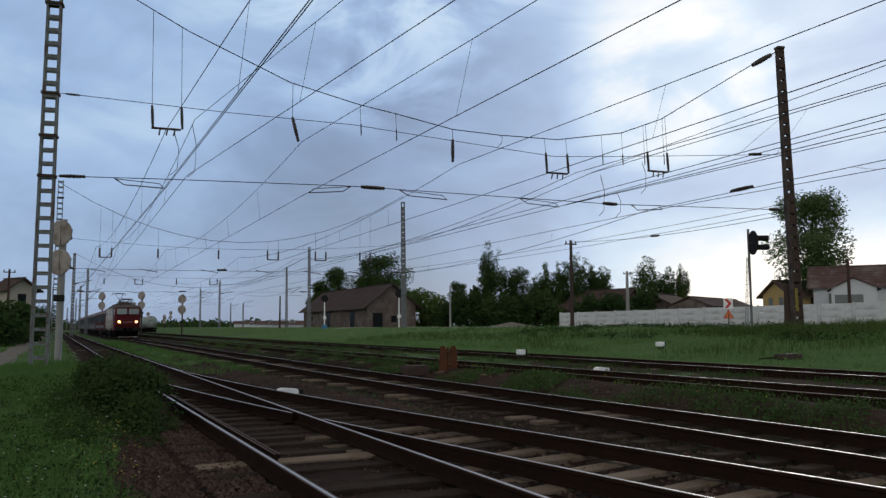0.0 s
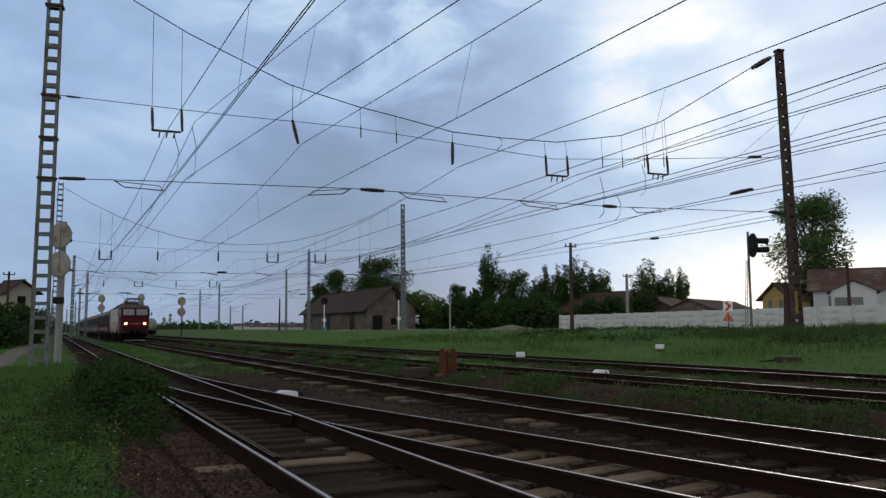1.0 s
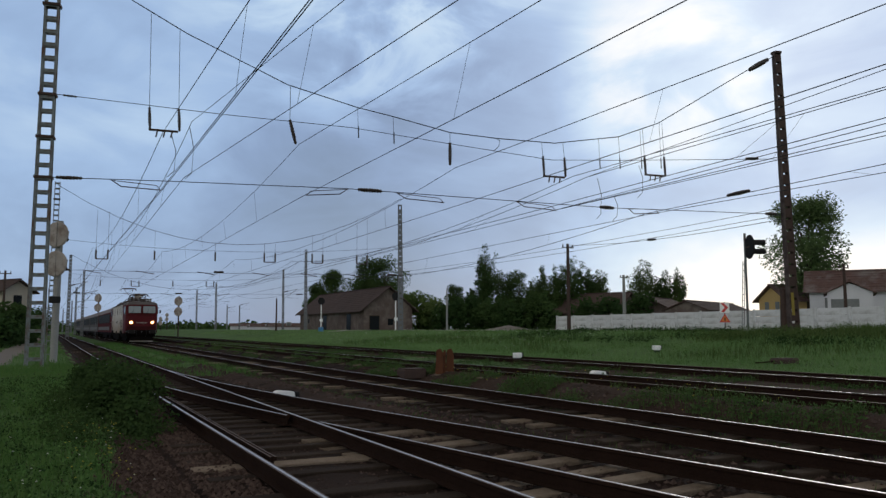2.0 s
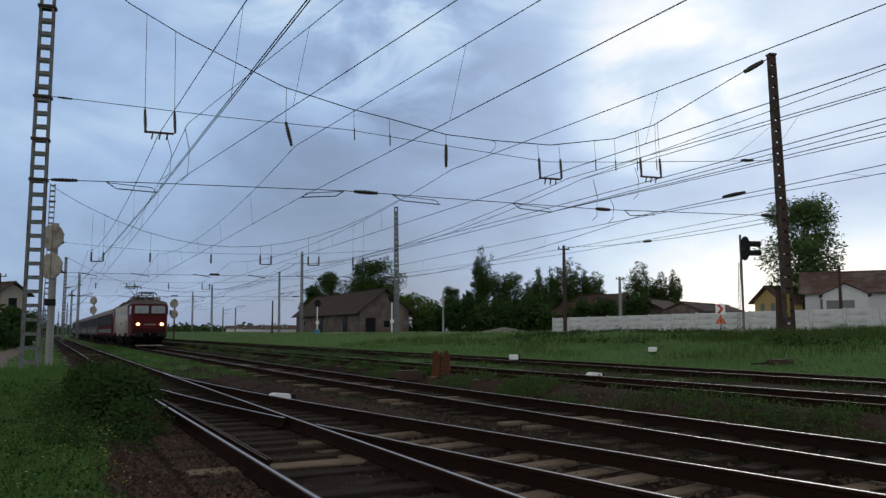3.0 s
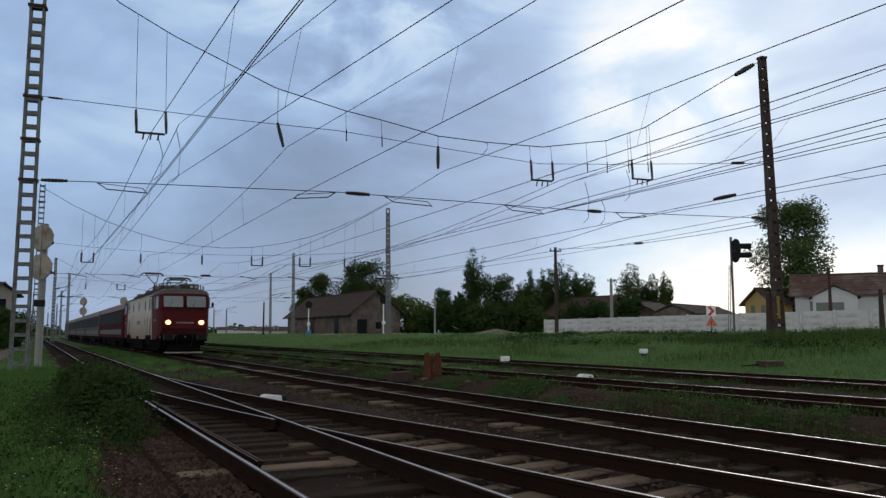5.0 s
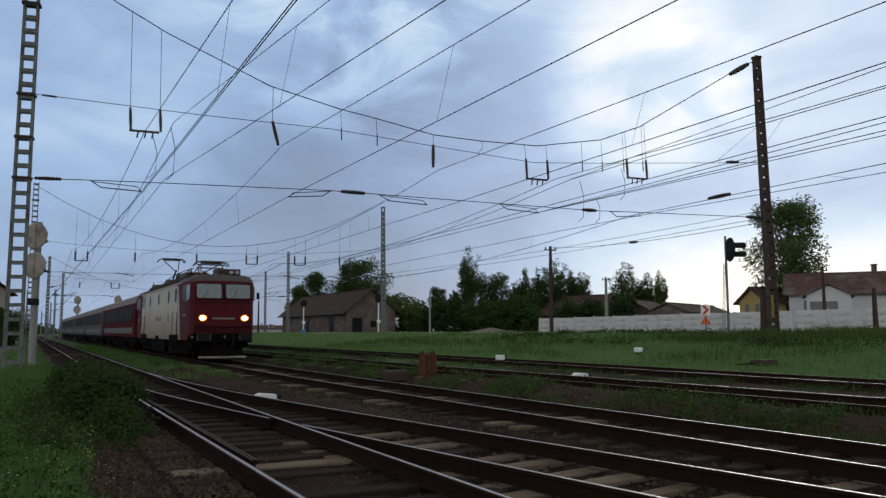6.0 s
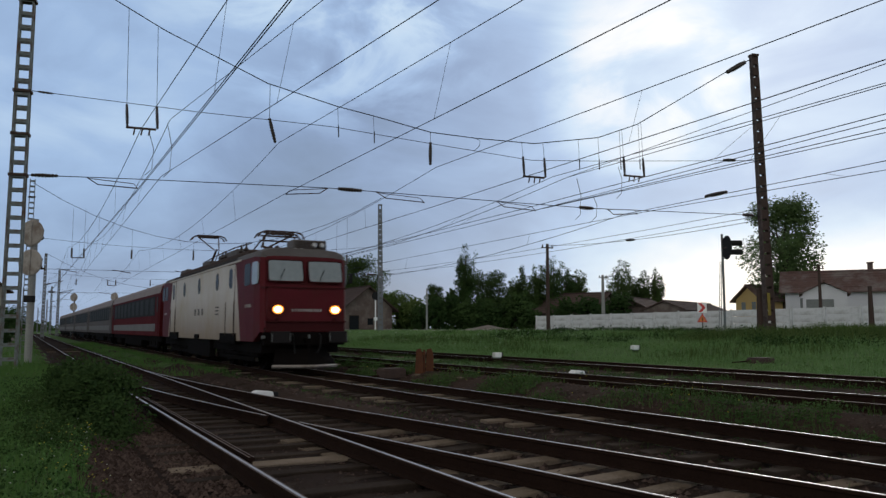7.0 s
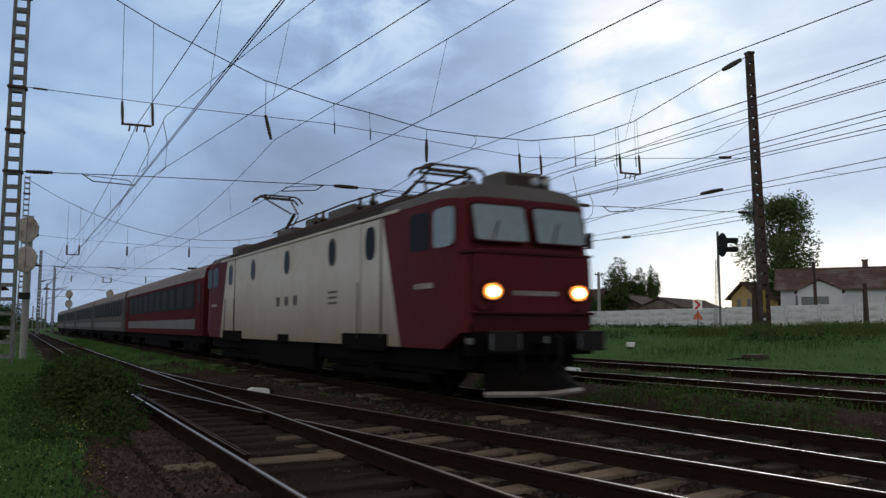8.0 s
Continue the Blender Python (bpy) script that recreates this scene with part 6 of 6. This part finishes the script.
def yard_road():
    """A pale gravel track across the yard behind the bank."""
    a, b = Vector((30.23, 88.21, 0)), Vector((48.22, 68.02, 0))
    side = (b - a).normalized().cross(Vector((0, 0, 1)))
    verts, faces = [], []
    for k in range(41):
        c = a.lerp(b, k / 40)
        for o in (-2.4, -1.0, 1.0, 2.4):
            p = c + side * (o + 0.5 * noise.noise(Vector((k * 0.4, o, 0))))
            verts.append((p.x, p.y, ground_z(p.x, p.y) + 0.14))
    faces = [(j * 4 + i, j * 4 + i + 1, (j + 1) * 4 + i + 1, (j + 1) * 4 + i) for j in range(40) for i in range(3)]
    tagged(new("yard_road", soup("yard_road", verts, faces, YARD, True)), "pale gravel road across the yard", "road", kind="structure")


yard_road()


def stones():
    """Loose ballast stones near the camera."""
    rng = random.Random(21)
    verts, faces = [], []
    for _ in range(15000):
        y = rng.uniform(2.5, 30) if rng.random() < 0.85 else rng.uniform(2.5, 14)
        lane = rng.random()
        if lane < 0.45:
            x, z = 2.83 + rng.gauss(0, 1.1), -0.22
        elif lane < 0.65:
            x, z = centre_a2(y) + rng.gauss(0, 1.0), -0.22
        elif lane < 0.92:
            x, z = centre_b(y) + rng.gauss(0, 1.1), -0.215
        else:
            x, z = centre_c2(y) + rng.gauss(0, 0.8), 0.0
        if x < 1.2:
            z = ground_z(x, y) + 0.02
        s = rng.uniform(0.018, 0.045)
        n = len(verts)
        for dx, dy, dz in ((-1, -0.6, -0.3), (0.9, -0.8, -0.2), (0.7, 0.9, -0.3), (-0.8, 0.7, -0.1), (0.1, 0.0, 0.8)):
            verts.append((x + dx * s * rng.uniform(0.6, 1.2), y + dy * s * rng.uniform(0.6, 1.2), z + dz * s * rng.uniform(0.6, 1.2)))
        faces += [(n, n + 1, n + 4), (n + 1, n + 2, n + 4), (n + 2, n + 3, n + 4), (n + 3, n, n + 4)]
    for k in range(16000):
        y = rng.uniform(3.5, 17) if k < 8000 else 3 + 32 * rng.random() ** 1.4
        x = rng.uniform(0.55, 2.0) if k < 8000 else rng.uniform(4.2, 11.2)
        z = max(ground_z(x, y), -0.2 if 1.4 < x < 2 else -1) + 0.015
        s = rng.uniform(0.015, 0.04)
        n = len(verts)
        for dx, dy, dz in ((-1, -0.6, -0.3), (0.9, -0.8, -0.2), (0.7, 0.9, -0.3), (-0.8, 0.7, -0.1), (0.1, 0.0, 0.8)):
            verts.append((x + dx * s * rng.uniform(0.6, 1.2), y + dy * s * rng.uniform(0.6, 1.2), z + dz * s * rng.uniform(0.6, 1.2)))
        faces += [(n, n + 1, n + 4), (n + 1, n + 2, n + 4), (n + 2, n + 3, n + 4), (n + 3, n, n + 4)]
    tagged(new("ballast_stones", soup("ballast_stones", verts, faces, STONE)), "loose brown and grey ballast stones", "stones", kind="stuff")


stones()


def blades(name, label, spots, material, low, tall, thick, seed):
    """Bent grass blades, each two triangles, at the spots."""
    rng = random.Random(seed)
    verts, faces = [], []
    for x, y in spots:
        z = ground_z(x, y) - 0.02
        d = max(3.0, math.hypot(x, y))
        h = rng.uniform(low, tall) * (0.6 + 0.8 * (0.5 + 0.5 * noise.noise(Vector((x * 0.5, y * 0.5, 9.0)))))
        a = rng.uniform(0, math.tau)
        w = thick * (0.7 + d * 0.035)
        lean = rng.uniform(0.1, 0.55) * h
        bx, by = math.cos(a), math.sin(a)
        tx, ty = rng.gauss(0, 1) * lean, rng.gauss(0, 1) * lean
        n = len(verts)
        verts += [(x - bx * w, y - by * w, z), (x + bx * w, y + by * w, z), (x + tx * 0.4 + bx * w * 0.7, y + ty * 0.4 + by * w * 0.7, z + h * 0.6), (x + tx * 0.4 - bx * w * 0.7, y + ty * 0.4 - by * w * 0.7, z + h * 0.6), (x + tx, y + ty, z + h)]
        faces += [(n, n + 1, n + 2, n + 3), (n + 3, n + 2, n + 4)]
    tagged(new(name, soup(name, verts, faces, material)), label, "grass", kind="stuff")


def scatter(seed, count, x0, x1, y0, y1, power=1.6, keep=None):
    rng = random.Random(seed)
    spots = []
    while len(spots) < count:
        x, y = rng.uniform(x0, x1), y0 + (y1 - y0) * rng.random() ** power
        if noise.noise(Vector((x * 0.45, y * 0.30, 4.0))) < rng.uniform(-0.8, 0.15):
            continue
        if keep is None or keep(x, y):
            spots.append((x, y))
    return spots


def herbs(name, label, spots, material, leaf, reach, tall, count, seed):
    """Broad-leaved weeds: low tufts of small bent leaves round each spot."""
    rng = random.Random(seed)
    verts, faces = [], []
    for x, y in spots:
        z = ground_z(x, y)
        big = rng.uniform(0.5, 1.25)
        far = 1 + math.hypot(x, y) * 0.012
        for _ in range(count):
            a, r, h = rng.uniform(0, math.tau), reach * big * rng.random() ** 0.6, tall * big * rng.random()
            p = Vector((x + math.cos(a) * r, y + math.sin(a) * r, z + 0.02 + h * (1 - 0.5 * r / (reach * big))))
            u = Vector((rng.gauss(0, 1), rng.gauss(0, 1), rng.gauss(0.3, 0.6))).normalized() * leaf * far * rng.uniform(0.5, 1.3)
            v = u.orthogonal() * 0.45
            v.rotate(Matrix.Rotation(rng.uniform(0, math.tau), 3, u))
            drop = Vector((0, 0, -0.25 * u.length))
            n = len(verts)
            verts += [p - u, p + v + drop, p + u, p - v + drop]
            faces.append((n, n + 1, n + 2, n + 3))
    tagged(new(name, soup(name, verts, faces, material)), label, "weeds", kind="stuff")


def off_path(x, y):
    if x > 0.78 + 0.3 * noise.noise(Vector((x * 0.7, y * 0.7, 8.0))) and y < 13:
        return False
    return abs(x - (-2.55 + 0.010 * y)) > 0.6


def patchy(x, y, scale):
    """Weeds stand in patches."""
    return noise.noise(Vector((x * scale, y * scale * 0.6, 12.0))) > -0.02


blades("grass", "lush green grass beside the nearest track", scatter(1, 52000, -5.5, 1.15, 3.2, 34, 1.9, off_path), GRASS, 0.06, 0.20, 0.005, 41)
blades("grass", "taller grass farther along the path", scatter(2, 14000, -14, 1.0, 30, 120, 1.8, off_path), GRASS, 0.10, 0.26, 0.006, 42)
blades("weeds", "weeds between the main track and the side track", scatter(3, 9000, 9.7, 11.2, 5, 70, 1.3, lambda x, y: patchy(x, y, 1.0)), WEED, 0.06, 0.26, 0.004, 43)
herbs("weeds", "leafy weeds between the main track and the side track", scatter(21, 1100, 9.7, 11.0, 6, 45, 1.3, lambda x, y: patchy(x, y, 1.0)), HERB_DARK, 0.022, 0.16, 0.22, 16, 61)
herbs("weeds", "leafy weeds in the turf beside the nearest track", scatter(22, 1500, -5.0, 1.0, 4.0, 24, 1.6, off_path), HERB, 0.018, 0.14, 0.17, 16, 62)
herbs("weeds", "dark leafy weeds in the turf beside the nearest track", scatter(23, 1500, -5.0, 1.0, 4.0, 26, 1.6, off_path), BUSH_LEAF, 0.020, 0.16, 0.16, 16, 63)
herbs("weeds", "tall leafy weeds round the dark bush", scatter(24, 260, 0.0, 1.4, 10.5, 18, 1.0), BUSH_LEAF, 0.022, 0.22, 0.50, 26, 64)
herbs("weeds", "leafy weeds on the bank beyond the tracks", scatter(25, 2600, 18.6, 40, 12, 60, 1.0, lambda x, y: patchy(x, y, 0.35)), HERB, 0.030, 0.30, 0.26, 14, 65)
herbs("weeds", "dark leafy weeds along the crest of the bank", scatter(26, 900, 26, 42, 16, 44, 1.0, lambda x, y: patchy(x, y, 0.25)), BUSH_LEAF, 0.036, 0.45, 0.50, 18, 66)
herbs("weeds", "low weeds beside the weedy side tracks", scatter(27, 900, 13.2, 15.6, 7, 50, 1.3, lambda x, y: patchy(x, y, 0.6)), HERB_DARK, 0.020, 0.15, 0.14, 14, 67)
herbs("weeds", "small weeds in the ballast between the near tracks", scatter(28, 260, 5.6, 10.0, 6, 30, 1.2, lambda x, y: patchy(x, y, 0.8)), HERB_DARK, 0.016, 0.11, 0.10, 12, 68)
blades("weeds", "low weeds among the sleepers between two tracks", scatter(4, 4500, 4.3, 6.9, 27, 90, 1.2, lambda x, y: centre_a2(y) + 1.1 < x < centre_b(y) - 1.1), GRASS, 0.10, 0.30, 0.006, 44)
blades("weeds", "tufts growing in the ballast of the tracks", scatter(5, 2600, 6.2, 9.6, 5, 40, 1.3), WEED, 0.05, 0.18, 0.005, 45)
blades("weeds", "weeds over the rusty side tracks", scatter(6, 5500, 13.6, 18.6, 7, 80, 1.2, lambda x, y: abs(abs(x - centre_d(y)) - 0.75) > 0.15), WEED, 0.06, 0.24, 0.005, 46)
blades("grass", "green grass on the bank beyond the tracks", scatter(7, 50000, 18.0, 42, 8, 95, 1.1), GRASS_SUNLIT, 0.07, 0.22, 0.006, 47)
blades("grass", "thick green grass on the slope nearest the tracks", scatter(17, 52000, 17.8, 34, 8, 48, 1.2), GRASS_SUNLIT, 0.08, 0.27, 0.005, 57)
blades("weeds", "dense weeds on the crest of the bank", scatter(8, 7000, 21, 42, 12, 60, 1.0, lambda x, y: noise.noise(Vector((x * 0.22, y * 0.16, 1.0))) > 0.12), WEED, 0.15, 0.50, 0.008, 48)
blades("grass", "rough grass of the far yard", scatter(9, 20000, 25, 75, 60, 150, 1.0), GRASS_SUNLIT, 0.08, 0.20, 0.008, 49)


def blooms(name, label, material, spots, seed):
    rng = random.Random(seed)
    verts, faces = [], []
    for x, y in spots:
        z = ground_z(x, y) + rng.uniform(0.12, 0.30)
        s = 0.006 + math.hypot(x, y) * 0.0005
        n = len(verts)
        verts += [(x - s, y, z), (x, y - s, z + s * 0.4), (x + s, y, z), (x, y + s, z + s * 0.4), (x, y, z + s)]
        faces += [(n, n + 1, n + 4), (n + 1, n + 2, n + 4), (n + 2, n + 3, n + 4), (n + 3, n, n + 4)]
    tagged(new(name, soup(name, verts, faces, material)), label, "flowers", kind="stuff")


blades("weeds", "clumps of tall weeds on the bank beside the mast", [(cx + random.Random(i * 7 + j).gauss(0, 0.8), cy + random.Random(i * 11 + j + 5).gauss(0, 0.8)) for i, (cx, cy) in enumerate(((29.5, 23.5), (31.0, 21.5), (33.0, 21.0), (34.5, 24.0), (30.0, 19.0), (36.0, 22.0), (28.5, 26.5), (33.5, 18.0))) for j in range(700)], WEED, 0.25, 0.65, 0.007, 50)
blooms("flowers", "small yellow flowers in the grass", YELLOW_BLOOM, scatter(11, 60, 0.2, 0.85, 7.5, 12) + scatter(12, 70, 9.8, 11.2, 9, 24) + scatter(13, 30, -3, 1, 4, 14), 51)
blooms("flowers", "small white flowers in the grass", WHITE_BLOOM, scatter(14, 180, -4, 1.0, 4, 16) + scatter(15, 500, 22, 45, 35, 80), 52)

motions()
